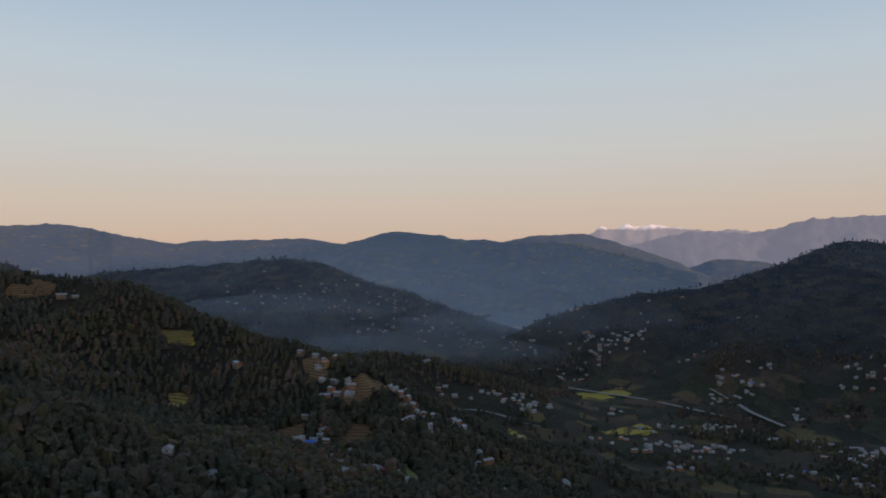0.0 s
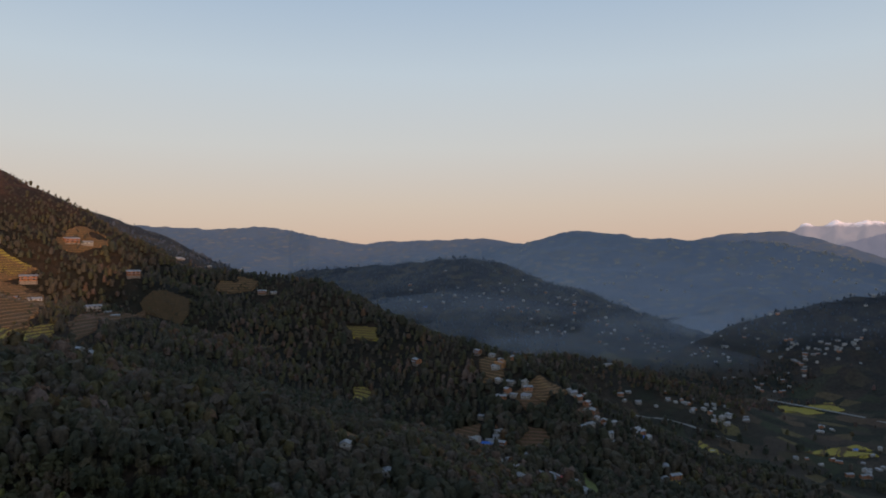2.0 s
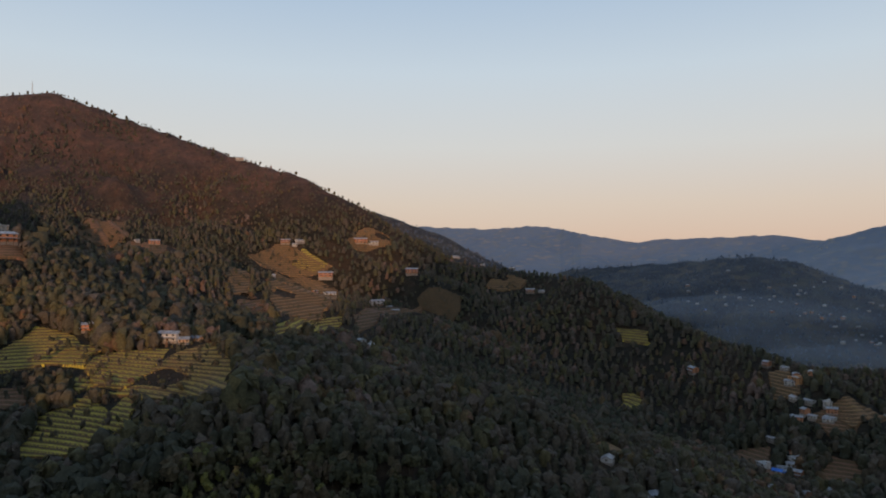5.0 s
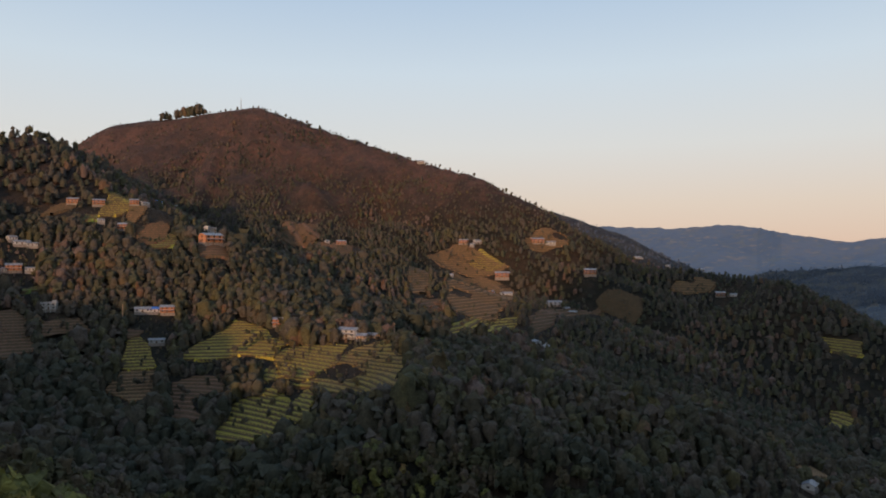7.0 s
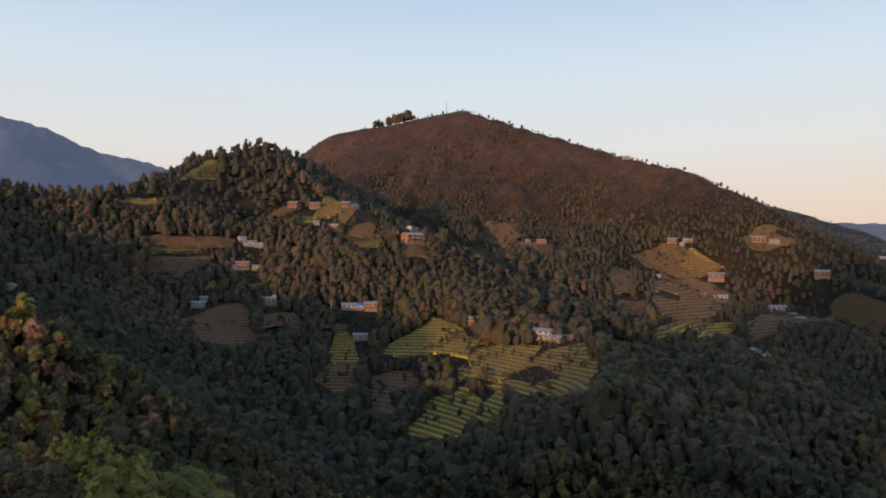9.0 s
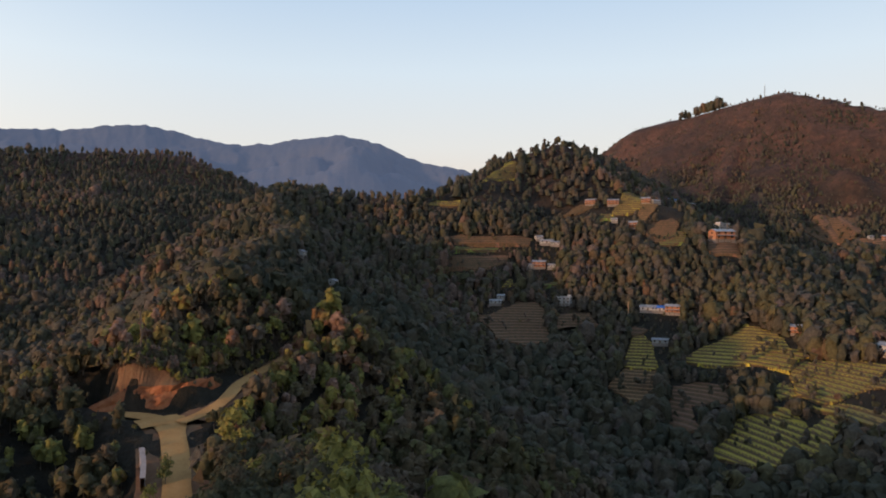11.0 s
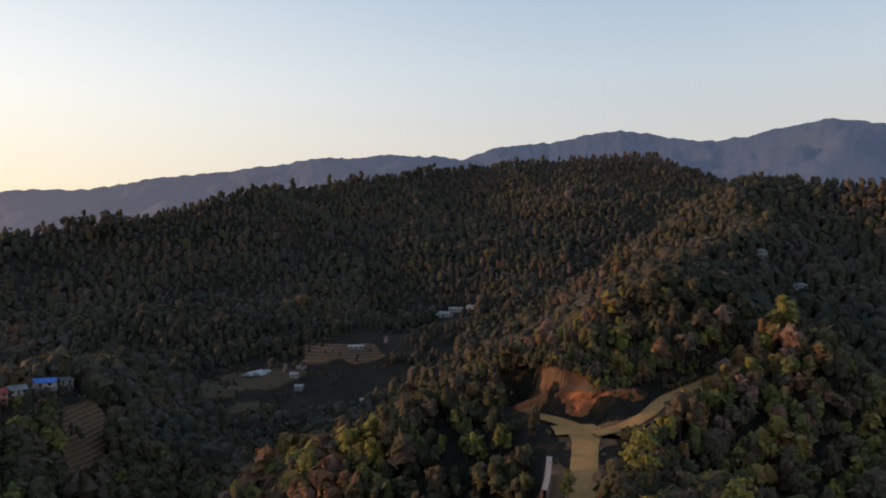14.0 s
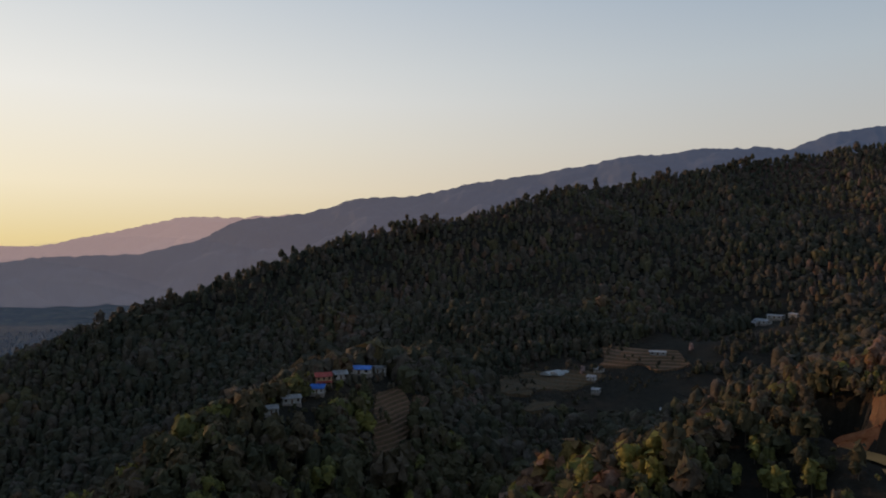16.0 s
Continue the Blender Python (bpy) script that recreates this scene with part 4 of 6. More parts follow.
def build_wood(name, x, y, h, grow, lobes, rings, sides, sprays, size, leaf, seed, tall=(5, 9), label="", stems=False):
    """A wood of many trees: one upright crown each, or a few lobes round a stem where the camera comes near."""
    g = np.random.default_rng(seed)
    n = len(x)
    stand = fractal(x, y, 38, 2, 77)
    t = tall[0] + (tall[1] - tall[0]) * np.clip(1.5 * stand - 0.35 + 0.5 * g.uniform(0, 1, n), 0, 1.1)
    t = t * grow * g.uniform(0.72, 1.15, n) * np.where(g.uniform(0, 1, n) < 0.06, 1.4, 1.0)
    wide = t * g.uniform(0.25, 0.42, n)
    kind = np.clip(0.08 + 1.3 * (fractal(x, y, 60, 3, 555) - 0.5) + g.beta(1.6, 1.9, n) * 0.85, 0, 1)
    foot = np.stack([x, y, h - 0.3], -1)
    if lobes == 1:
        f2, t2, w2, k2 = foot, t, wide, kind
    else:
        q = np.arange(lobes)
        a = g.uniform(0, math.tau, (n, 1)) + q * 2.4
        out = np.where(q == 0, 0.08, g.uniform(0.40, 0.85, (n, lobes))) * wide[:, None]
        up = np.where(q == 0, g.uniform(0.38, 0.52, (n, lobes)), g.uniform(0.06, 0.46, (n, lobes))) * t[:, None]
        f2 = (foot[:, None] + np.stack([out * np.cos(a), out * np.sin(a), up], -1)).reshape(-1, 3)
        t2 = (t[:, None] * g.uniform(0.36, 0.56, (n, lobes))).ravel()
        w2 = (wide[:, None] * g.uniform(0.42, 0.72, (n, lobes))).ravel()
        k2 = kind.repeat(lobes)
    v, faces, per = egg_crowns(f2, t2, w2, rings, sides, sprays, size, g)
    tint = np.concatenate([k2.repeat(per), k2.repeat(sprays * 3)])
    parts, which = [faces], [0]
    if stems:
        tv, tf = trunks(foot - np.array([0, 0, 0.4]), foot + np.stack([0 * t, 0 * t, t * 0.6], -1), t * 0.018)
        parts.append(tf + len(v))
        which.append(1)
        v, tint = np.concatenate([v, tv]), np.concatenate([tint, kind.repeat(6)])
    me = faces_object(name, v, parts, which, tint, [leaf, M_BARK])
    return tagged(new(name, me), label, "trees", kind="stuff")


near_x, near_y, near_h, near_z = tree_spots(16, 190, 3.3, 1)
order = np.argsort(np.hypot(near_x + 92, near_y - 24))
single, rest = order[:280], order[280:]
build_wood("near_wood", near_x[rest], near_y[rest], near_h[rest], near_z[rest], 3, 3, 5, 13, 0.56, M_LEAF_NEAR, 21, (4.2, 9.0), "dense mixed green and rust hillside trees", True)
x_, y_, h_, z_ = tree_spots(190, 460, 3.7, 2)
build_wood("slope_wood", x_, y_, h_, z_, 1, 3, 6, 10, 0.52, M_LEAF, 22, (4.2, 9.0), "dark green and brown broadleaf woodland on the slopes")
x_, y_, h_, z_ = tree_spots(460, 900, 6.1, 3)
build_wood("far_slope_wood", x_, y_, h_, z_, 1, 2, 5, 4, 0.55, M_LEAF, 23, (4, 8), "dark woodland on the higher slopes")
x_, y_, h_, z_ = tree_spots(900, 1250, 8.8, 4)
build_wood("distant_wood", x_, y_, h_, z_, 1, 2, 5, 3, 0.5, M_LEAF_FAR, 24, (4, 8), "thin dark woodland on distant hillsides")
x_, y_, h_, z_ = tree_spots(480, 1250, 5.0, 6, [(-560, 200), (-560, 760), (-900, 900), (-1400, 700), (-1400, 200)])
k_ = h_ > -20
build_wood("peak_scrub", x_[k_], y_[k_], h_[k_], z_[k_] * 0.70, 1, 2, 5, 3, 0.5, M_LEAF, 27, (3.2, 7), "low dark scrub on the reddish upper slopes")
g_ = np.random.default_rng(64)
line_ = np.array(RIDGES["wood"][3], float)[4:]
t_ = g_.uniform(0, len(line_) - 1.01, 420)
k_ = t_.astype(int)
px_ = line_[k_, 0] + (t_ - k_) * (line_[k_ + 1, 0] - line_[k_, 0]) + g_.normal(0, 9, len(t_))
py_ = line_[k_, 1] + (t_ - k_) * (line_[k_ + 1, 1] - line_[k_, 1]) + g_.normal(0, 9, len(t_))
k_ = fractal(px_, py_, 30, 2, 67) > 0.42
build_wood("crest_wood", px_[k_], py_[k_], wild_height(px_[k_], py_[k_]) + 1.0, g_.uniform(0.6, 1.0, k_.sum()), 2, 3, 5, 12, 0.5, M_LEAF, 65, (8, 15), "tall thin trees along the crest of the dark wood", True)
g_ = np.random.default_rng(62)
t_ = np.concatenate([g_.uniform(0.0, 0.55, 26), g_.uniform(0.3, 0.5, 14), g_.uniform(0.55, 3.0, 30)])
px_, py_ = np.interp(t_, [0, 0.5, 1, 3], [-1066, -1046, -1003, -780]), np.interp(t_, [0, 0.5, 1, 3], [372, 418, 491, 608])
px_, py_ = px_ + g_.normal(0, 5, len(t_)), py_ + g_.normal(0, 5, len(t_))
build_wood("crest_trees", px_, py_, wild_height(px_, py_), np.where(t_ < 0.55, 1.0, 0.45), 1, 3, 6, 9, 0.45, M_LEAF, 63, (6, 13), "dark wind-bent trees along the bare crest", True)
g_ = np.random.default_rng(61)
bush = []
for crop_, poly_ in FARM_FIELDS + KNOLL_FIELDS + HILL_FIELDS + WEST_FIELDS:
    p_ = np.array(poly_, float)
    count_ = int(np.clip(np.ptp(p_[:, 0]) * np.ptp(p_[:, 1]) / 42, 4, 110))
    bx, by = g_.uniform(p_[:, 0].min(), p_[:, 0].max(), count_), g_.uniform(p_[:, 1].min(), p_[:, 1].max(), count_)
    k_ = inside(poly_, bx, by) & (fractal(bx, by, 22, 2, 71) > 0.47)
    bush += list(zip(bx[k_], by[k_]))
bush = np.array(bush)
build_wood("field_bushes", bush[:, 0], bush[:, 1], wild_height(bush[:, 0], bush[:, 1]) + 1.8, np.ones(len(bush)), 2, 3, 5, 10, 0.4, M_LEAF, 28, (2.0, 4.6), "small dark bushes along the terrace edges")
SCRUB_SLOPE = [(-159.5, 3), (-159, -1), (-158, -15), (-176, -25), (-200, -20), (-207, -5), (-192, 4), (-172, 3)]
bx, by = g_.uniform(-207, -157, 1700), g_.uniform(-25, 5, 1700)
k_ = inside(SCRUB_SLOPE, bx, by) & (fractal(bx, by, 9, 2, 33) > 0.38)
build_wood("ridge_scrub", bx[k_], by[k_], wild_height(bx[k_], by[k_]), np.ones(k_.sum()), 3, 3, 5, 12, 0.4, M_LEAF_NEAR, 30, (1.2, 4.6), "brown and olive scrub above the earth cutting")
CUT_SLOPE = [(-170, 8), (-180, 5), (-195, 6), (-206, 7), (-218, 8), (-214, 13), (-204, 14), (-195, 12), (-178, 9)]
bx, by = g_.uniform(-218, -170, 500), g_.uniform(5, 14, 500)
k_ = inside(CUT_SLOPE, bx, by) & (road_gap(bx, by) > 1.0)
build_wood("cut_scrub", bx[k_][:420], by[k_][:420], height(bx[k_][:420], by[k_][:420]), np.ones(min(420, k_.sum())), 3, 3, 5, 12, 0.4, M_LEAF_NEAR, 35, (1.2, 4.0), "brown and olive scrub beside the hill road")
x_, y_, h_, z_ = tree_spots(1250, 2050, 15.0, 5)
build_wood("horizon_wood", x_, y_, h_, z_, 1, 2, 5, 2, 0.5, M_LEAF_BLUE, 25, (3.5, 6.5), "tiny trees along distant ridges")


def part(name, mesh, parent, label=""):
    ob = new(name, mesh)
    ob.parent = parent
    return tagged(ob, label) if label else ob


def tree_meshes(seed, leaf, tint):
    """Trunk with limbs, and a crown of many small sprays, for a tree about ten metres tall."""
    g = np.random.default_rng(seed)
    bm = bmesh.new()
    rings = []
    for k in range(6):
        z = k * 1.15
        r = 0.19 * (1 - k / 7.5)
        ox, oy = 0.12 * math.sin(k + seed), 0.12 * math.cos(1.7 * k + seed)
        rings.append([bm.verts.new((ox + r * math.cos(a), oy + r * math.sin(a), z - 0.6)) for a in np.arange(6) * math.pi / 3])
    for lo, hi in zip(rings[:-1], rings[1:]):
        for i in range(6):
            bm.faces.new((lo[i], lo[(i + 1) % 6], hi[(i + 1) % 6], hi[i]))
    for k in range(5):
        a = k * 1.257 + seed
        z0 = 2.6 + 0.55 * k
        p, q = Vector((0, 0, z0)), Vector((1.5 * math.cos(a), 1.5 * math.sin(a), z0 + 1.6))
        side = Vector((-math.sin(a), math.cos(a), 0)) * 0.07
        lift = Vector((0, 0, 0.07))
        lo = [bm.verts.new(p + s) for s in (side, lift, -side)]
        hi = [bm.verts.new(q + s * 0.35) for s in (side, lift, -side)]
        for i in range(3):
            bm.faces.new((lo[i], lo[(i + 1) % 3], hi[(i + 1) % 3], hi[i]))
    trunk = bpy.data.meshes.new("trunk")
    bm.to_mesh(trunk)
    bm.free()
    trunk.materials.append(M_BARK)
    mid, rad = np.array([[0, 0, 5.0]]), np.array([[3.1, 2.8, 4.5]]) * g.uniform(0.85, 1.12)
    core, cf, spray = crowns(mid, rad, 11, 28, 0.28, 4, g)
    v = np.concatenate([core, spray])
    crown = faces_object("crown", v, [cf, np.arange(len(spray)).reshape(-1, 4) + len(core)], [0, 0], np.full(len(v), tint), [leaf])
    return trunk, crown


TREE_TINTS = [0.05, 0.18, 0.30, 0.42, 0.52, 0.62, 0.72, 0.80, 0.90, 1.0]
TREE_KINDS = [tree_meshes(s, M_LEAF_NEAR, q) for s, q in enumerate(TREE_TINTS)]
TREE_LABELS = ["dark green leafy tree on the ridge slope", "dark green broadleaf tree on the hillside", "olive-green broadleaf tree among the woods",
               "olive-brown thinly leaved hillside tree", "grey-brown nearly bare tree on the slope", "mid-green round-crowned tree on the ridge",
               "fresh green bushy tree beside the woods", "yellow-green young tree on the slope", "rust-red broadleaf tree among green ones", "pale pinkish-brown flowering hillside tree"]
TREE_ODDS = [0.14, 0.15, 0.17, 0.12, 0.08, 0.12, 0.09, 0.06, 0.05, 0.02]
g_ = np.random.default_rng(99)
for n_, i_ in enumerate(single):
    k_ = int(g_.choice(10, p=TREE_ODDS))
    t_ = new("tree")
    s_ = g_.uniform(0.45, 0.9) * near_z[i_]
    t_.matrix_world = pose(near_x[i_], near_y[i_], near_h[i_], 0, 0, g_.uniform(0, 360)) @ Matrix.Diagonal((s_ * g_.uniform(0.9, 1.2), s_, s_, 1))
    part("trunk", TREE_KINDS[k_][0], t_)
    part("crown", TREE_KINDS[k_][1], t_)
    tagged(t_, TREE_LABELS[k_], "tree", "trees on the ridge")



# single trees that stand out: yellow-green ones below the flight, a bare one above the cutting
for x_, y_, s_, k_ in ((-31, 51, 1.60, 7), (-28, 54, 1.52, 7), (-133, 20, 1.12, 7), (-129, 11, 0.50, 6), (-126, 22, 0.85, 2), (-121, 12, 0.55, 7),
                       (-60, 48, 1.05, 2), (-66, 49, 1.15, 7), (-71, 47, 1.0, 6), (-77, 49, 1.1, 7), (-83, 47, 0.95, 6), (-90, 46, 1.05, 2), (-96, 45, 1.1, 7), (-103, 42, 1.0, 6), (-111, 40, 1.05, 7), (-118, 36, 1.0, 3)):
    t_ = new("tree")
    t_.matrix_world = pose(x_, y_, float(wild_height(np.array([float(x_)]), np.array([float(y_)]))[0]), 0, 0, 40 * k_ + x_) @ Matrix.Diagonal((s_ * 0.85, s_ * 0.85, s_, 1))
    part("trunk", TREE_KINDS[k_][0], t_)
    part("crown", TREE_KINDS[k_][1], t_)
    tagged(t_, TREE_LABELS[k_], "tree", "trees on the ridge")
t_ = new("bare_tree")
t_.matrix_world = pose(-164.5, -9.5, float(wild_height(np.array([-164.5]), np.array([-9.5]))[0]), 0, 0, 30) @ Matrix.Diagonal((1.5, 1.5, 1.9, 1))
part("trunk", TREE_KINDS[3][0], t_)
tagged(t_, "pale leafless tree above the red cutting", "tree")
# ---- terraced fields: each terrace a level strip with an earth face below it ----
def crop_material(name, stops, scale=0.12):
    """Crop on the level, earth and weeds on the terrace faces, which the mesh marks as "rise"."""
    m = mottled(name, stops, scale, 2.2, 0.12)
    nt = m.node_tree
    bsdf = nt.nodes["Principled BSDF"]
    rise = nt.nodes.new("ShaderNodeAttribute")
    rise.attribute_name = "rise"
    edge = math_node(nt, "MULTIPLY", math_node(nt, "SUBTRACT", 0.62, math_node(nt, "ABSOLUTE", math_node(nt, "SUBTRACT", math_node(nt, "ADD", rise.outputs["Fac"], math_node(nt, "MULTIPLY", noise_node(nt, 0.3, 3), 0.3)), 0.55))), 2.4, True)
    earth = ramp_node(nt, noise_node(nt, 0.8, 4), [(0.3, (0.060, 0.044, 0.022)), (0.5, (0.098, 0.064, 0.032)), (0.7, (0.15, 0.082, 0.044))])
    old = bsdf.inputs["Base Color"].links[0].from_socket
    link(nt, mix_node(nt, edge, old, earth), bsdf.inputs["Base Color"])
    return m


CROPS = {
    "mustard": (crop_material("mustard_crop", [(0.34, 0.275, 0.035), (0.46, 0.37, 0.040), (0.56, 0.44, 0.055), (0.44, 0.29, 0.075)]), "yellow-green mustard terraces stepping down the hillside"),
    "ochre": (crop_material("stubble", [(0.30, 0.205, 0.06), (0.36, 0.205, 0.085), (0.29, 0.150, 0.075), (0.40, 0.26, 0.10)]), "ochre stubble terraces on the sunlit slope"),
    "gold": (crop_material("ripening_mustard", [(0.42, 0.31, 0.045), (0.48, 0.29, 0.085), (0.52, 0.37, 0.055), (0.38, 0.20, 0.085)]), "yellow and ochre mustard terraces beside the farm"),
    "brown": (crop_material("ploughed_soil", [(0.17, 0.080, 0.050), (0.23, 0.110, 0.068), (0.28, 0.145, 0.090)]), "ploughed red-brown terraces"),
    "green": (crop_material("young_wheat", [(0.12, 0.19, 0.04), (0.18, 0.25, 0.05), (0.24, 0.28, 0.07)]), "green terraced field of young wheat"),
    # set very dark, so that valley shade is painted into the colour
    "olive": (crop_material("shade_dark_fallow", [(0.032, 0.029, 0.018), (0.046, 0.039, 0.024), (0.066, 0.049, 0.03)]), "dull olive fallow terraces, coloured dark as if in shade"),
}


def build_field(crop, poly):
    px, py = np.array([p[0] for p in poly], float), np.array([p[1] for p in poly], float)
    span = max(np.ptp(px), np.ptp(py))
    away = np.hypot(px.mean(), py.mean())
    cell = np.clip(away / 480, 0.5, 2.2)
    step = np.clip(away / 350, 0.85, 2.8)
    gx = np.linspace(px.min(), px.max(), 12)
    gy = np.linspace(py.min(), py.max(), 12)
    GX, GY = np.meshgrid(gx, gy, indexing="ij")
    dzx, dzy = np.gradient(wild_height(GX, GY), gx, gy)
    cell = float(np.clip(0.15 * step / max(0.1, np.median(np.hypot(dzx, dzy))), 0.45, 2.4))
    x = np.arange(px.min() - 2 * cell, px.max() + 2 * cell, cell)
    y = np.arange(py.min() - 2 * cell, py.max() + 2 * cell, cell)
    X, Y = np.meshgrid(x, y, indexing="ij")
    H = wild_height(X, Y)
    k = max(3, int(9 / cell))
    smooth = H
    for axis in (0, 1):
        pad = [(k, k) if ax == axis else (0, 0) for ax in (0, 1)]
        c = np.cumsum(np.pad(smooth, pad, mode="edge"), axis=axis)
        n2 = smooth.shape[axis]
        smooth = (np.take(c, np.arange(2 * k, 2 * k + n2), axis) - np.take(c, np.arange(0, n2), axis)) / (2 * k)
    smooth = smooth + 0.8 * (vnoise(X, Y, 17, 5) - 0.5)
    u = smooth / step
    n, fr = np.floor(u), u - np.floor(u)
    rise = np.clip((fr - 0.62) / 0.38, 0, 1)
    Z = step * (n + rise) + 0.72 * step + 0.35
    Z = np.maximum(Z, H + 0.1)
    jx, jy = X + 6.0 * (fractal(X, Y, 14, 2, 8) - 0.5), Y + 6.0 * (fractal(X, Y, 14, 2, 9) - 0.5)
    mask = inside(poly, jx, jy) & in_field([(-3000, -3000), (3000, -3000), (3000, 3000), (-3000, 3000)], X, Y, 0.38 if crop == "olive" else 0.20)
    if mask.sum() < 12:
        return None
    Z = np.where(mask, Z, H - 0.8)
    r, c = X.shape
    i, j = np.meshgrid(np.arange(r - 1), np.arange(c - 1), indexing="ij")
    q = np.stack([i * c + j, (i + 1) * c + j, (i + 1) * c + j + 1, i * c + j + 1], -1).reshape(-1, 4)
    m = mask.ravel()[q]
    q = q[m.any(1)]
    level = np.max(n.ravel()[q], axis=1)
    steep = np.where(mask, rise, 1.0).ravel()
    V = np.stack([X, Y, Z], -1).reshape(-1, 3)
    field = new("terraced_field")
    field.location = (px.mean(), py.mean(), float(wild_height(px.mean()[None], py.mean()[None])[0]))
    crop_mat, label = CROPS[crop]
    for lv in np.unique(level):
        sel = level == lv
        ids, inv = np.unique(q[sel], return_inverse=True)
        me = bpy.data.meshes.new("terrace")
        me.from_pydata((V[ids] - np.array(field.location)).tolist(), [], inv.reshape(-1, 4).tolist())
        me.materials.append(crop_mat)
        at = me.attributes.new("rise", "FLOAT", "POINT")
        at.data.foreach_set("value", steep[ids].astype(np.float32))
        me.update()
        part("terrace", me, field)
    return tagged(field, label, "field", "terraced fields")


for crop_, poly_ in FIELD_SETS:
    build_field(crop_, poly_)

# ---- roads ----
M_DIRT = mottled("dirt_road", [(0.28, 0.140, 0.048), (0.40, 0.212, 0.072), (0.46, 0.262, 0.098)], 0.25, 2.5, 0.05)
M_VERGE = mottled("road_verge", [(0.11, 0.058, 0.030), (0.17, 0.088, 0.045), (0.21, 0.13, 0.065)], 0.4, 2.0, 0.2)
M_TRACK = mottled("valley_road", [(0.20, 0.19, 0.17), (0.30, 0.28, 0.25)], 0.1, 1.2, 0.03)
M_EARTH = mottled("red_earth_cut", [(0.17, 0.055, 0.025), (0.34, 0.12, 0.050), (0.46, 0.20, 0.085)], 0.35, 1.6, 0.35)
M_WALL = mottled("pale_masonry", [(0.26, 0.20, 0.17), (0.36, 0.29, 0.25), (0.44, 0.37, 0.32)], 0.6, 3.0, 0.08)


def smooth_line(line, gap):
    p = np.array(line, float)
    s = np.concatenate([[0], np.cumsum(np.hypot(np.diff(p[:, 0]), np.diff(p[:, 1])))])
    t = np.arange(0, s[-1] + gap / 2, gap)
    q = np.stack([np.interp(t, s, p[:, i]) for i in range(3)], -1)
    k = np.hanning(9)[1:-1]
    k /= k.sum()
    return np.stack([np.convolve(np.pad(q[:, i], 3, mode="edge"), k, "valid") for i in range(3)], -1)


def build_road(name, half, line, mat, label):
    q = smooth_line(line, 1.5 if half < 2.9 else 6.0)
    d = np.gradient(q[:, :2], axis=0)
    d /= np.linalg.norm(d, axis=1, keepdims=True)
    side = np.stack([-d[:, 1], d[:, 0]], -1)
    edge = half * (1 + 0.18 * (vnoise(q[:, 0], q[:, 1], 5, 3) - 0.5))
    if name == "road_ridge":
        edge = edge + 3.2 * np.clip(1 - np.hypot(q[:, 0] + 152, q[:, 1] + 1) / 9, 0, 1) ** 1.5
    cols = []
    for k in np.linspace(-1, 1, 7):
        xy = q[:, :2] + side * (edge * k)[:, None]
        drop = -0.10 * (abs(k) > 0.9) - 0.05 * (0.3 < abs(k) < 0.6)
        cols.append(np.column_stack([xy, q[:, 2] + 0.10 + drop + 0.06 * (vnoise(xy[:, 0], xy[:, 1], 1.5, 4) - 0.5)]))
    C = np.stack(cols, 1)
    ob = grid_mesh(name, C[..., 0], C[..., 1], C[..., 2], [mat])
    return tagged(ob, label, "road", kind="structure")


for nm, (half, line) in ROADS.items():
    hill = "town" not in nm and "valley" not in nm and "river" not in nm
    if nm in ("ridge_road", "hill_road"):
        build_road("road_verge", half + (3.6 if nm == "ridge_road" else 1.9), [(px, py, pz - 0.30) for px, py, pz in line], M_VERGE, "trampled red-brown road verge")
    build_road("road_" + nm.split("_")[0], half, line, M_DIRT if hill else M_TRACK,
               "ochre dirt road along the wooded ridge" if hill else "pale winding valley road")


def build_bank():
    """Raw red earth cut above the road junction, its top running into the slope."""
    foot = smooth_line([(-154.5, -16, -32.9), (-155.6, -11, -32.5), (-156.3, -6, -32.2), (-157.2, -1.6, -32.0), (-159.2, 3.0, -31.8), (-162, 5.4, -31.2), (-168, 6.2, -29.9)], 0.7)
    n = len(foot)
    a = np.linspace(0, 1, n)
    rows = []
    for k in range(15):
        f = k / 14
        rough = fractal(foot[:, 0] * 2.2 + k * 1.7, foot[:, 1] * 2.2, 5, 3, 15) - 0.5
        back = 0.1 + 2.2 * f + 1.9 * rough * min(1, 4 * f) if k < 11 else 2.4 + 0.5 * (k - 10)
        x, y = foot[:, 0] - back, foot[:, 1] - 0.25 * back
        rim = (4.2 + 1.8 * (fractal(foot[:, 0], foot[:, 1], 4, 2, 19) - 0.5)) * np.clip(np.minimum(0.25 + a * 3.5, (1 - a) * 6), 0.1, 1)
        face = foot[:, 2] - 0.4 + rim * np.clip(f / 0.70, 0, 1)
        z = face
        if k >= 11:
            z = np.maximum(height(x, y) + 0.12, face - 0.35 * (k - 10)) if k < 14 else height(x, y) - 0.6
        rows.append(np.column_stack([x, y, z]))
    R = np.stack(rows, 0)
    bank = grid_mesh("earth_bank", R[..., 0], R[..., 1], R[..., 2], [M_EARTH, M_VERGE], smooth=False)
    bank.data.polygons.foreach_set("material_index", (np.arange((n - 1) * 14) // (n - 1) >= 10).astype(np.int32))
    return tagged(bank, "raw red earth cutting above the dirt road", "bank", kind="structure")


build_bank()


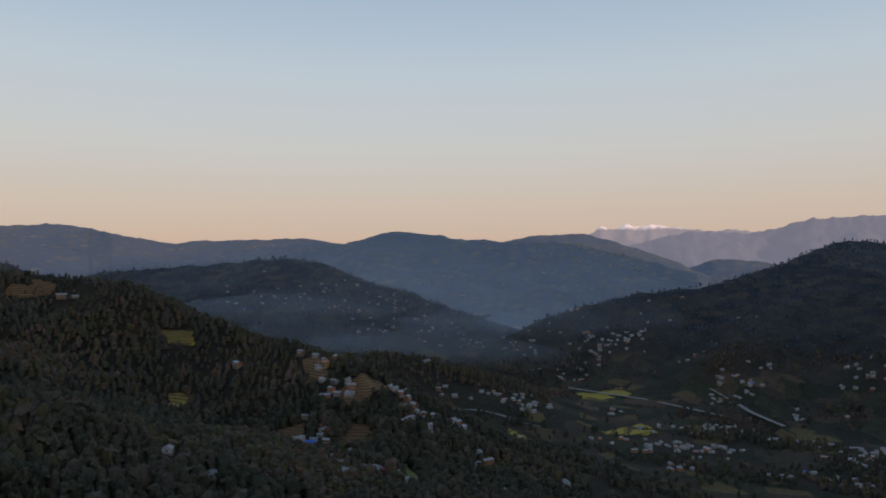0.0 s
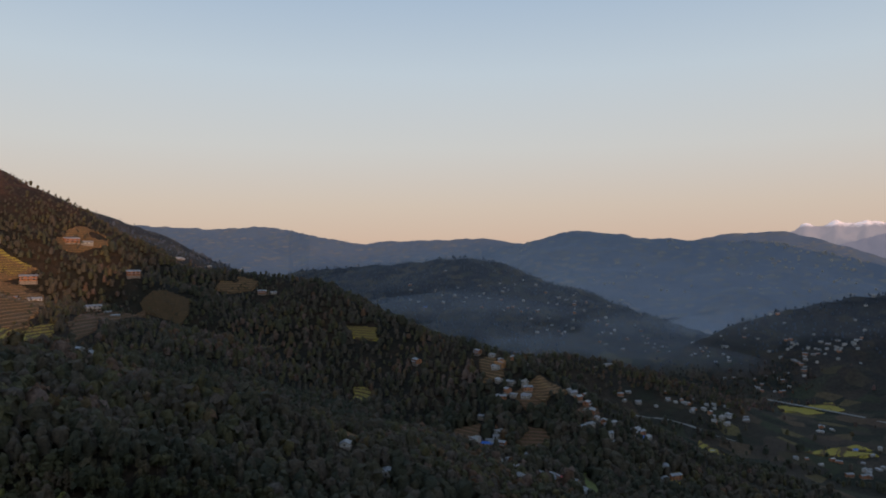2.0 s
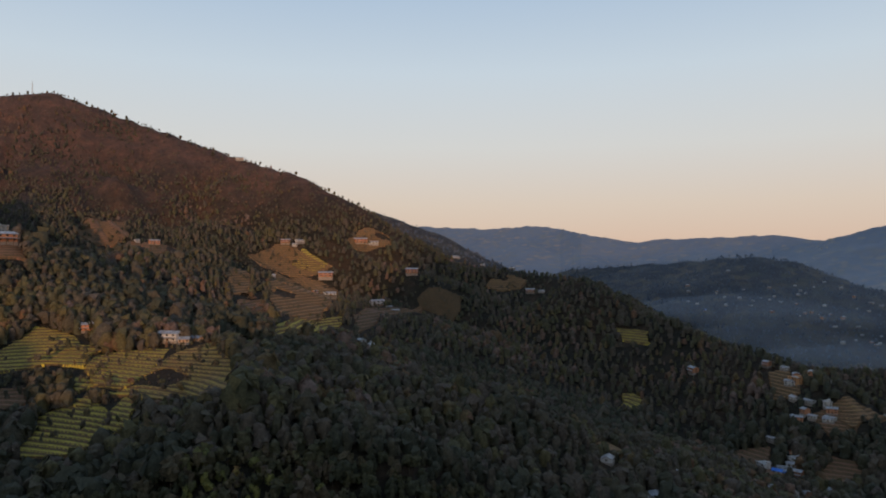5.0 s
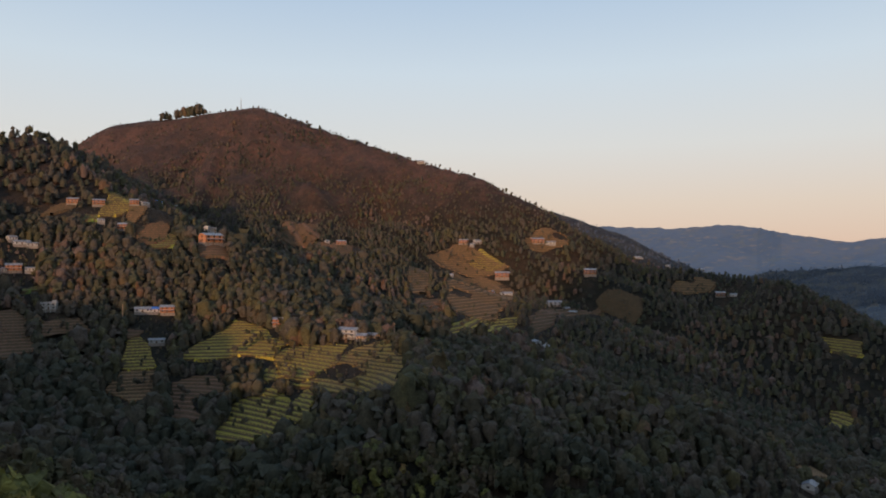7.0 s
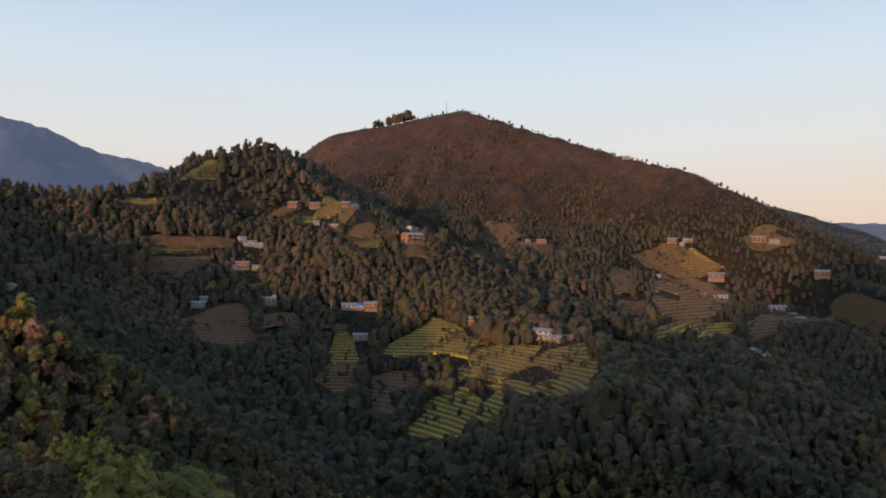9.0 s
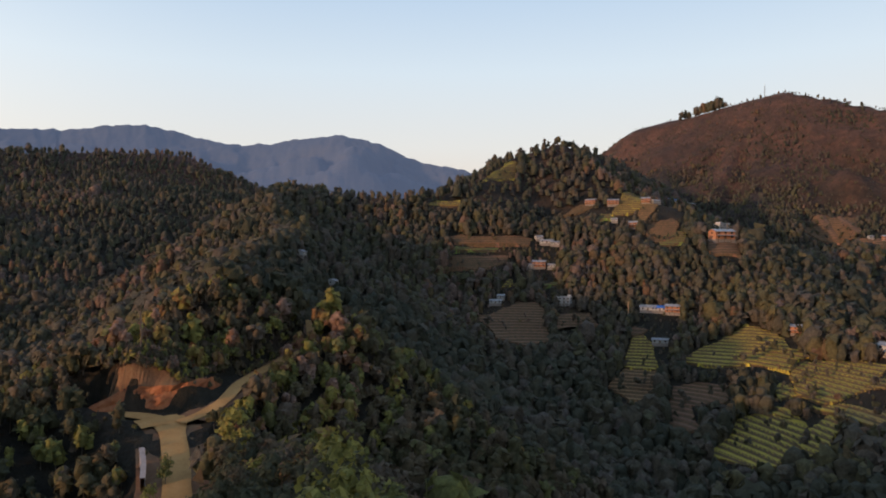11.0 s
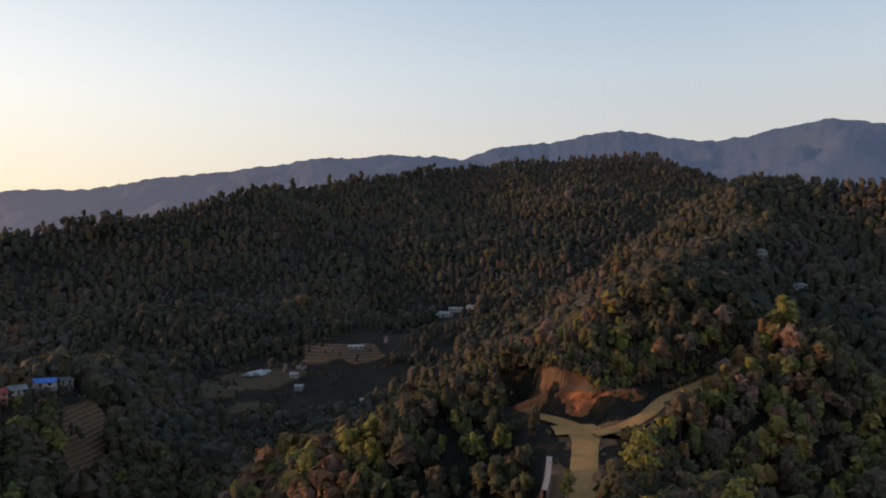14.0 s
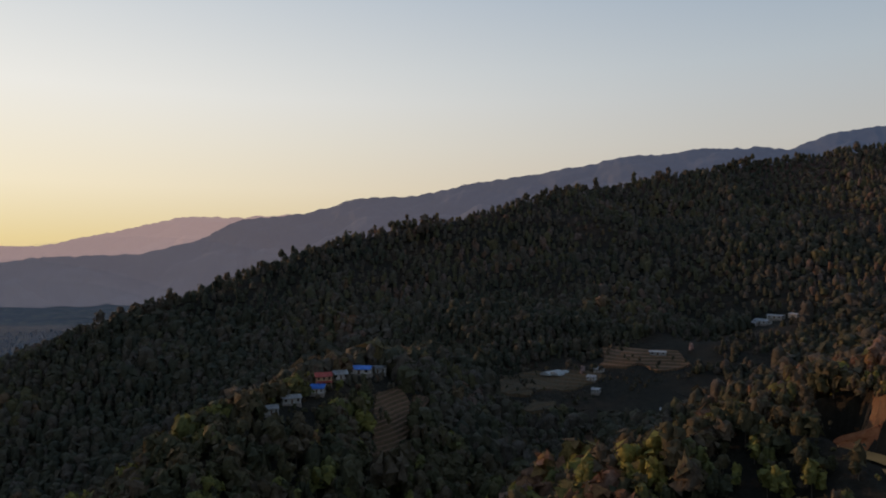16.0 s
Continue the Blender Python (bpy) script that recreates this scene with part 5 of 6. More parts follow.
def build_wall(line, high, thick, label):
    """A low masonry wall with a coping, along a line of (x, y, top)."""
    q = smooth_line(line, 1.2)
    d = np.gradient(q[:, :2], axis=0)
    d /= np.linalg.norm(d, axis=1, keepdims=True)
    side = np.stack([-d[:, 1], d[:, 0]], -1) * thick / 2
    rows = []
    for sgn, dz in ((-1, -high), (-1, -0.25), (-1.35, -0.25), (-1.35, 0), (1.35, 0), (1.35, -0.25), (1, -0.25), (1, -high)):
        rows.append(np.column_stack([q[:, :2] + side * sgn, q[:, 2] + dz]))
    R = np.stack(rows, 0)
    return tagged(grid_mesh("retaining_wall", R[..., 0], R[..., 1], R[..., 2], [M_WALL], smooth=False), label, "wall")


build_wall([(-134.7, 4.6, -33.2), (-130.5, 7.0, -34.6), (-126.0, 8.8, -36.2)], 4.2, 0.6, "pale concrete retaining wall beside the dirt road")

# ---- houses ----
def paint(name, a, b, c, scale=0.7):
    return mottled(name, [a, b, c], scale, 5.0, 0.02, 0.85)


M_WHITE = paint("limewash", (0.28, 0.26, 0.24), (0.42, 0.39, 0.36), (0.55, 0.52, 0.48))
M_BRICK = paint("brick", (0.26, 0.11, 0.06), (0.38, 0.17, 0.09), (0.46, 0.24, 0.14))
M_MUD = paint("mud_plaster", (0.28, 0.17, 0.10), (0.40, 0.26, 0.16), (0.48, 0.34, 0.22))
M_ORANGE = paint("orange_plaster", (0.48, 0.22, 0.09), (0.60, 0.30, 0.13), (0.66, 0.36, 0.18))
M_CONCRETE = paint("bare_concrete", (0.22, 0.21, 0.20), (0.32, 0.31, 0.29), (0.40, 0.38, 0.36))
M_STONE = paint("field_stone", (0.16, 0.13, 0.11), (0.24, 0.20, 0.17), (0.32, 0.27, 0.23), 1.4)
M_DARK = paint("dark_opening", (0.015, 0.014, 0.013), (0.025, 0.022, 0.02), (0.03, 0.028, 0.026))
M_WOOD = paint("dark_wood", (0.07, 0.04, 0.025), (0.11, 0.065, 0.04), (0.15, 0.09, 0.055))
M_FILM = paint("greenhouse_film", (0.30, 0.31, 0.30), (0.40, 0.41, 0.40), (0.48, 0.48, 0.46))


def tin(name, a, b, c):
    """Corrugated sheet: ribs down the slope, streaked and rusty."""
    m, nt, bsdf = material(name)
    tc = nt.nodes.new("ShaderNodeTexCoord")
    wave = nt.nodes.new("ShaderNodeTexWave")
    wave.inputs["Scale"].default_value = 2.2
    link(nt, tc.outputs["Object"], wave.inputs["Vector"])
    f = math_node(nt, "ADD", math_node(nt, "MULTIPLY", noise_node(nt, 0.5, 4), 0.7), math_node(nt, "MULTIPLY", noise_node(nt, 4.0, 3), 0.3))
    link(nt, ramp_node(nt, f, [(0.3, a), (0.5, b), (0.7, c)]), bsdf.inputs["Base Color"])
    bsdf.inputs["Metallic"].default_value, bsdf.inputs["Roughness"].default_value = 0.25, 0.45
    bp = nt.nodes.new("ShaderNodeBump")
    bp.inputs["Distance"].default_value = 0.04
    link(nt, wave.outputs["Fac"], bp.inputs["Height"])
    link(nt, bp.outputs[0], bsdf.inputs["Normal"])
    return m


M_TIN = tin("grey_tin", (0.17, 0.14, 0.12), (0.30, 0.30, 0.30), (0.42, 0.42, 0.43))
M_BLUE = tin("blue_tin", (0.03, 0.11, 0.36), (0.05, 0.18, 0.58), (0.09, 0.26, 0.66))
M_RED = tin("red_tin", (0.22, 0.035, 0.03), (0.40, 0.06, 0.05), (0.48, 0.11, 0.09))


def box(bm, x0, x1, y0, y1, z0, z1):
    v = [bm.verts.new(p) for p in ((x0, y0, z0), (x1, y0, z0), (x1, y1, z0), (x0, y1, z0), (x0, y0, z1), (x1, y0, z1), (x1, y1, z1), (x0, y1, z1))]
    for f in ((0, 3, 2, 1), (4, 5, 6, 7), (0, 1, 5, 4), (1, 2, 6, 5), (2, 3, 7, 6), (3, 0, 4, 7)):
        bm.faces.new([v[i] for i in f])
    return v


def bmesh_part(name, fill, mat, parent, label=""):
    bm = bmesh.new()
    fill(bm)
    me = bpy.data.meshes.new(name)
    bm.to_mesh(me)
    bm.free()
    me.materials.append(mat)
    return part(name, me, parent, label)


def gable_roof(bm, w, d, z, rise, over=0.55, thick=0.12):
    """Two sloping sheets with a ridge, overhanging the walls."""
    hw, hd = w / 2 + over, d / 2 + over
    drop = rise * over / (d / 2)
    for s in (-1, 1):
        pts = [(-hw, s * hd, z - drop), (hw, s * hd, z - drop), (hw, 0, z + rise), (-hw, 0, z + rise)]
        lo = [bm.verts.new(p) for p in pts]
        hi = [bm.verts.new((x, y, zz + thick)) for x, y, zz in pts]
        bm.faces.new(lo), bm.faces.new(hi)
        for i in range(4):
            bm.faces.new((lo[i], lo[(i + 1) % 4], hi[(i + 1) % 4], hi[i]))


def gable_walls(bm, w, d, h, rise, pit):
    """A block of walls with gable ends."""
    hw, hd = w / 2, d / 2
    a = [bm.verts.new(p) for p in ((-hw, -hd, -pit), (hw, -hd, -pit), (hw, hd, -pit), (-hw, hd, -pit))]
    b = [bm.verts.new(p) for p in ((-hw, -hd, h), (hw, -hd, h), (hw, hd, h), (-hw, hd, h))]
    t = [bm.verts.new((-hw, 0, h + rise)), bm.verts.new((hw, 0, h + rise))]
    bm.faces.new((a[0], a[1], b[1], b[0])), bm.faces.new((a[2], a[3], b[3], b[2]))
    bm.faces.new((a[1], a[2], b[2], t[1], b[1])), bm.faces.new((a[3], a[0], b[0], t[0], b[3]))


def add_openings(house, w, d, storeys, storey, door_x):
    """Windows with frames and panes, and a door, on the front and one end."""
    n = max(2, int(w / 2.6))
    for s in range(storeys):
        for i in range(n):
            x = -w / 2 + (i + 0.5) * w / n
            z = s * storey + 0.95
            if s == 0 and i == door_x:
                bmesh_part("door", lambda bm: box(bm, x - 0.5, x + 0.5, -d / 2 - 0.06, -d / 2 + 0.05, 0.02, 2.05), M_WOOD, house, "dark wooden door")
                continue
            win = bmesh_part("window", lambda bm: box(bm, x - 0.58, x + 0.58, -d / 2 - 0.05, -d / 2 + 0.04, z - 0.06, z + 1.26), M_WOOD, house)
            bmesh_part("pane", lambda bm: box(bm, x - 0.48, x + 0.48, -d / 2 - 0.08, -d / 2 - 0.02, z + 0.04, z + 1.16), M_DARK, win)
    for s in range(storeys):
        z = s * storey + 0.95
        for e in (-1, 1):
            win = bmesh_part("window", lambda bm: box(bm, e * w / 2 - 0.05, e * w / 2 + 0.05, -0.55, 0.55, z, z + 1.2), M_WOOD, house)
            bmesh_part("pane", lambda bm: box(bm, e * w / 2 - 0.08, e * w / 2 + 0.08, -0.45, 0.45, z + 0.1, z + 1.1), M_DARK, win)


def plain_openings(house, w, d, storeys, storey, door_x):
    """Dark window openings and a door for a house far off."""
    bmesh_part("door", lambda bm: box(bm, -0.5, 0.5, -d / 2 - 0.06, -d / 2 + 0.05, 0.02, 2.05), M_WOOD, house)
    for s in range(min(2, storeys)):
        for x in (-3.2, 3.2):
            bmesh_part("window", lambda bm: box(bm, x - 0.7, x + 0.7, -d / 2 - 0.06, -d / 2 + 0.04, s * storey + 0.9, s * storey + 2.1), M_DARK, house)


def make_house(kind, plain=False):
    """One dwelling, ten metres wide, its front towards -y, its floor at z = 0.3."""
    w, d = 10.0, 6.0
    openings = plain_openings if plain else add_openings
    house = new("house")
    bmesh_part("plinth", lambda bm: box(bm, -w / 2 - 0.25, w / 2 + 0.25, -d / 2 - 0.25, d / 2 + 0.25, -4.0, 0.02), M_STONE, house, "rough stone plinth")
    if kind in ("w1", "w2", "br", "tin", "bl", "rd", "st"):
        storeys = {"w1": 1, "w2": 2, "br": 2, "tin": 1, "bl": 1, "rd": 2, "st": 1}[kind]
        wall = {"w1": M_WHITE, "w2": M_WHITE, "br": M_BRICK, "tin": M_CONCRETE, "bl": M_WHITE, "rd": M_MUD, "st": M_MUD}[kind]
        roof = {"w1": M_TIN, "w2": M_TIN, "br": M_TIN, "tin": M_TIN, "bl": M_BLUE, "rd": M_RED, "st": M_TIN}[kind]
        h = 2.45 * storeys + 0.2
        rise = 1.5 if kind != "tin" else 1.0
        bmesh_part("wall", lambda bm: gable_walls(bm, w, d, h, rise - 0.05, 0.0), wall, house)
        bmesh_part("roof", lambda bm: gable_roof(bm, w, d, h, rise), roof, house)
        openings(house, w, d, storeys, 2.45, 1)
        if kind in ("w2", "br", "rd") and not plain:
            porch = bmesh_part("porch_roof", lambda bm: [bm.faces.new([bm.verts.new(p) for p in q]) for q in (
                [(-w / 2, -d / 2 - 1.9, 2.1), (w / 2, -d / 2 - 1.9, 2.1), (w / 2, -d / 2 - 0.02, 2.62), (-w / 2, -d / 2 - 0.02, 2.62)],
                [(-w / 2, -d / 2 - 0.02, 2.70), (w / 2, -d / 2 - 0.02, 2.70), (w / 2, -d / 2 - 1.9, 2.18), (-w / 2, -d / 2 - 1.9, 2.18)])], roof, house, "lean-to porch roof")
            for x in (-w / 2 + 0.2, -w / 6, w / 6, w / 2 - 0.2):
                bmesh_part("post", lambda bm: box(bm, x - 0.09, x + 0.09, -d / 2 - 1.8, -d / 2 - 1.62, -3.0, 2.14), M_WOOD, house)
    elif kind in ("w3", "or"):
        storeys = {"w3": 2, "or": 3}[kind]
        wall = {"w3": M_WHITE, "or": M_ORANGE}[kind]
        h = 2.5 * storeys
        d = 7.0
        bmesh_part("wall", lambda bm: box(bm, -w / 2, w / 2, -d / 2, d / 2, 0.0, h), wall, house)
        bmesh_part("roof", lambda bm: box(bm, -w / 2 - 0.6, w / 2 + 0.6, -d / 2 - 1.0, d / 2 + 0.4, h, h + 0.2), M_CONCRETE, house, "flat concrete roof slab")
        bmesh_part("parapet", lambda bm: (box(bm, -w / 2 - 0.6, w / 2 + 0.6, -d / 2 - 1.0, -d / 2 - 0.85, h + 0.2, h + 0.95), box(bm, -w / 2 - 0.6, w / 2 + 0.6, d / 2 + 0.25, d / 2 + 0.4, h + 0.2, h + 0.95)), wall, house)
        bmesh_part("stair_head", lambda bm: box(bm, w / 2 - 3.2, w / 2 - 0.4, 0.2, d / 2, h + 0.2, h + 2.3), wall, house)
        for s in range(1, storeys):
            bmesh_part("balcony", lambda bm: box(bm, -w / 2, w / 2, -d / 2 - 1.0, -d / 2, s * 2.5 - 0.12, s * 2.5 + 0.06), M_CONCRETE, house)
        for x in (() if plain else (-w / 2 + 0.15, -w / 6, w / 6, w / 2 - 0.15)):
            bmesh_part("column", lambda bm: box(bm, x - 0.13, x + 0.13, -d / 2 - 0.98, -d / 2 - 0.72, -3.0, h), wall, house)
        openings(house, w, d, storeys, 2.5, 1)
    return house


def make_tunnel():
    """A plastic tunnel greenhouse with hoops."""
    house = new("greenhouse")

    def arch(bm, r, y0, y1):
        rows = [[bm.verts.new((r * math.cos(a), y, r * 0.8 * math.sin(a) - 0.3)) for a in np.linspace(0, math.pi, 13)] for y in (y0, y1)]
        for i in range(12):
            bm.faces.new((rows[0][i], rows[0][i + 1], rows[1][i + 1], rows[1][i]))
        bm.faces.new(rows[0]), bm.faces.new(rows[1][::-1])
    bmesh_part("film", lambda bm: arch(bm, 2.4, -6, 6), M_FILM, house, "dusty white plastic film")
    for y in (-6, -3, 0, 3, 6):
        def hoop(bm, y=y):
            arch(bm, 2.46, y - 0.06, y + 0.06)
        bmesh_part("hoop", hoop, M_CONCRETE, house)
    return house


HOUSE_LABELS = {
    "w1": "low whitewashed farmhouse with grey tin roof", "br": "brick farmhouse with tin roof and porch", "tin": "low grey shed with a tin roof",
    "bl": "white house with a bright blue tin roof", "rd": "mud-plastered house with a red tin roof", "st": "low mud-walled house with a tin roof",
    "w2": "white two-storey house with tin roof and porch", "w3": "white flat-roofed house with balconies", "or": "orange three-storey flat-roofed house",
    "gh": "dusty white plastic tunnel greenhouse"}
HOUSE_BASE = {}


def downhill(x, y):
    """The way the ground falls, as a turn about z that points a front (-y) down the slope."""
    p = np.array([[x + 6, y], [x - 6, y], [x, y + 6], [x, y - 6]], float)
    h = wild_height(p[:, 0], p[:, 1])
    gx, gy = h[0] - h[1], h[2] - h[3]
    return math.degrees(math.atan2(gy, gx)) - 90


def put_house(kind, x, y, w, group, turn=None, plain=False):
    hx = np.array([x, x + 3.0, x - 3.0, x, x], float)
    hy = np.array([y, y, y, y + 2.5, y - 2.5], float)
    z = float(np.mean(height(hx, hy))) + 0.5
    rz = downhill(x, y) if turn is None else turn
    s = w / 10.0 if kind != "gh" else 1.0
    m = pose(x, y, z, 0, 0, rz) @ Matrix.Diagonal((s * 1.2, max(0.65, s), np.clip(s * 0.85, 0.56, 0.85), 1))
    key = (kind, plain)
    if key not in HOUSE_BASE:
        ob = make_tunnel() if kind == "gh" else make_house(kind, plain)
        ob.matrix_basis = m
        HOUSE_BASE[key] = ob
        tagged(ob, HOUSE_LABELS[kind], "greenhouse" if kind == "gh" else "house", group)
        return ob
    base = HOUSE_BASE[key]
    ob = copy_thing(base, m @ Matrix.Diagonal((1 / base.scale.x, 1 / base.scale.y, 1 / base.scale.z, 1)))
    return tagged(ob, HOUSE_LABELS[kind], "greenhouse" if kind == "gh" else "house", group)


for group_, rows_ in (("farm by the mustard fields", FARM), ("houses on the knoll", KNOLL_VILLAGE), ("farms on the mountain", HILL_FARMS), ("houses on the spur", SPUR_VILLAGE),
                      ("farms in the west valley", WEST_FARMS), ("blue-roofed hamlet", BLUE_HAMLET), ("farms under the knoll", VALLEY_FARMS), ("huts on the ridge", RIDGE_FARMS)):
    for kind_, x_, y_, w_ in rows_:
        facing = math.degrees(math.atan2(61 - y_, -43 - x_)) + 90 + 12 * math.sin(x_) if rows_ is BLUE_HAMLET else None
        put_house(kind_, x_, y_, w_, group_, facing)

g_ = np.random.default_rng(5)
for n_, (x_, y_, w_) in enumerate(TOWN_SPOTS):
    kind_ = ["w1", "w1", "br", "tin", "w2", "w2", "w3", "st", "or", "bl"][int(g_.choice(10, p=[0.22, 0.14, 0.20, 0.18, 0.08, 0.05, 0.03, 0.06, 0.01, 0.03]))]
    put_house(kind_, x_, y_, w_, "houses of the valley town", downhill(x_, y_) + float(g_.uniform(-35, 35)), True)


# ---- mast on the peak, poles, blossom tree ----
def make_mast(x, y, high):
    mast = new("radio_mast")
    mast.location = (x, y, float(height(np.array([float(x)]), np.array([float(y)]))[0]) - 0.3)
    for a in range(3):
        cx, cy = 0.5 * math.cos(a * 2.094), 0.5 * math.sin(a * 2.094)
        bmesh_part("leg", lambda bm: box(bm, cx - 0.12, cx + 0.12, cy - 0.12, cy + 0.12, 0, high), M_CONCRETE, mast)
    for z in np.arange(1.5, high, 1.8):
        bmesh_part("brace", lambda bm: box(bm, -0.5, 0.5, -0.5, 0.5, z, z + 0.12), M_CONCRETE, mast)
    bmesh_part("antenna", lambda bm: box(bm, -0.10, 0.10, -0.10, 0.10, high, high + 3.5), M_CONCRETE, mast)
    return tagged(mast, "thin grey lattice radio mast on the peak", "mast")


make_mast(-1012, 470, 15)


def make_pole(x, y, high):
    pole = new("utility_pole")
    pole.location = (x, y, float(height(np.array([float(x)]), np.array([float(y)]))[0]) - 0.3)
    bmesh_part("post", lambda bm: box(bm, -0.16, 0.16, -0.16, 0.16, 0, high), M_MUD, pole)
    bmesh_part("crossarm", lambda bm: box(bm, -0.9, 0.9, -0.08, 0.08, high - 0.9, high - 0.75), M_WOOD, pole)
    return tagged(pole, "pale utility pole beside the terraces", "utility pole", "poles")


for x_, y_ in ((-262, 222), (-352, 132), (-300, 214), (-436, 208)):
    make_pole(x_, y_, 9.5)

TRUNK_, CROWN_ = tree_meshes(17, M_BLOSSOM, 0.6)
for x_, y_, s_ in ((-228, -101, 0.75), (-322, -210, 0.5), (-262, -222, 0.5), (-232, -9, 0.5), (-226, -7, 0.4)):
    t_ = new("blossom_tree")
    t_.matrix_world = pose(x_, y_, float(height(np.array([float(x_)]), np.array([float(y_)]))[0])) @ Matrix.Diagonal((s_, s_, s_, 1))
    part("trunk", TRUNK_, t_)
    part("crown", CROWN_, t_)
    tagged(t_, "pale pinkish leafless-looking tree in the valley", "tree", "pale trees")


# ---- hamlets on the far hills, too small to tell apart ----
def build_specks(name, host, count, seed, low, high, quant=0.6):
    """Tiny gabled houses scattered on a distant slope."""
    g = np.random.default_rng(seed)
    co = np.empty(len(host.data.vertices) * 3, np.float32)
    host.data.vertices.foreach_get("co", co)
    co = co.reshape(-1, 3)
    ok = np.nonzero((co[:, 2] > low) & (co[:, 2] < high))[0]
    clump = fractal(co[ok, 0], co[ok, 1], 170, 2, seed)
    ok = ok[clump > np.quantile(clump, quant)]
    verts, faces = [], []
    for k in g.choice(ok, count):
        x, y, z = co[k] + np.array([g.uniform(-8, 8), g.uniform(-8, 8), 0.5])
        w, d, h, a = g.uniform(2.0, 4.4), g.uniform(1.6, 2.6), g.uniform(0.8, 1.8), g.uniform(-0.6, 0.6)
        base = len(verts)
        for dx, dy, dz in ((-w, -d, -4), (w, -d, -4), (w, d, -4), (-w, d, -4), (-w, -d, h), (w, -d, h), (w, d, h), (-w, d, h), (-w, 0, h + 1.2), (w, 0, h + 1.2)):
            verts.append((x + dx * math.cos(a) - dy * math.sin(a), y + dx * math.sin(a) + dy * math.cos(a), z + dz))
        faces += [[base + i for i in f] for f in ((0, 1, 5, 4), (2, 3, 7, 6), (1, 2, 6, 9, 5), (3, 0, 4, 8, 7), (4, 5, 9, 8), (6, 7, 8, 9))]
    ob = mesh_object(name, verts, faces, [M_CONCRETE, M_STONE])
    ob.data.polygons.foreach_set("material_index", [0, 0, 0, 0, 1, 1] * count)
    return tagged(ob, "scattered pale houses on a hazy far hillside", "houses", kind="stuff")


build_specks("far_houses", bpy.data.objects["far_hill"], 240, 3, -190, 50)


def build_hamlets(name, spots, seed):
    """Small gabled houses in loose groups on the valley floor and the lower slopes, with dark tin or pale roofs."""
    g = np.random.default_rng(seed)
    verts, faces, mat = [], [], []
    for cx, cy, n, r in spots:
        for i in range((n + 1) // 2):
            q, a = r * math.sqrt(g.uniform()), g.uniform(0, 2 * math.pi)
            x, y = cx + 1.5 * q * math.cos(a), cy + q * math.sin(a)
            z = float(height(np.array([x]), np.array([y]))[0])
            w, d, h, a = g.uniform(1.5, 3.4), g.uniform(1.3, 2.2), g.uniform(1.2, 2.6), g.uniform(-0.7, 0.7)
            base = len(verts)
            for dx, dy, dz in ((-w, -d, -3), (w, -d, -3), (w, d, -3), (-w, d, -3), (-w, -d, h), (w, -d, h), (w, d, h), (-w, d, h), (-w, 0, h + 0.9), (w, 0, h + 0.9)):
                verts.append((x + dx * math.cos(a) - dy * math.sin(a), y + dx * math.sin(a) + dy * math.cos(a), z + dz))
            faces += [[base + k for k in f] for f in ((0, 1, 5, 4), (2, 3, 7, 6), (1, 2, 6, 9, 5), (3, 0, 4, 8, 7), (4, 5, 9, 8), (6, 7, 8, 9))]
            wall, roof = int(g.choice(3, p=[0.22, 0.28, 0.5])), int(g.choice([3, 2, 0], p=[0.6, 0.2, 0.2]))
            mat += [wall] * 4 + [roof] * 2
    ob = mesh_object(name, verts, faces, [M_WHITE, M_BRICK, M_CONCRETE, M_TIN])
    ob.data.polygons.foreach_set("material_index", mat)
    return tagged(ob, "crowded small pale houses of the valley town", "houses", kind="stuff")


build_hamlets("valley_houses", [(289, 1263, 34, 55), (315, 1307, 20, 45), (146, 1297, 14, 35), (208, 1206, 18, 40), (448, 1413, 5, 30), (458, 1070, 14, 35), (429, 1040, 10, 40),
                                (398, 1359, 6, 30), (573, 1030, 8, 30), (593, 981, 10, 30), (82, 881, 16, 28), (101, 867, 12, 30), (325, 874, 12, 30), (337, 851, 14, 30), (394, 842, 10, 30),
                                (197, 780, 14, 28), (244, 791, 14, 28), (279, 767, 16, 28), (423, 808, 10, 28), (444, 755, 16, 30), (53, 769, 12, 24), (499, 938, 8, 30), (32, 869, 8, 24),
                                (191, 1358, 8, 30), (635, 1036, 8, 30), (584, 1313, 3, 25), (241, 1392, 6, 30), (-180, 1480, 20, 110), (-30, 1460, 22, 90), (-300, 1530, 16, 110), (90, 1420, 14, 60)], 31)

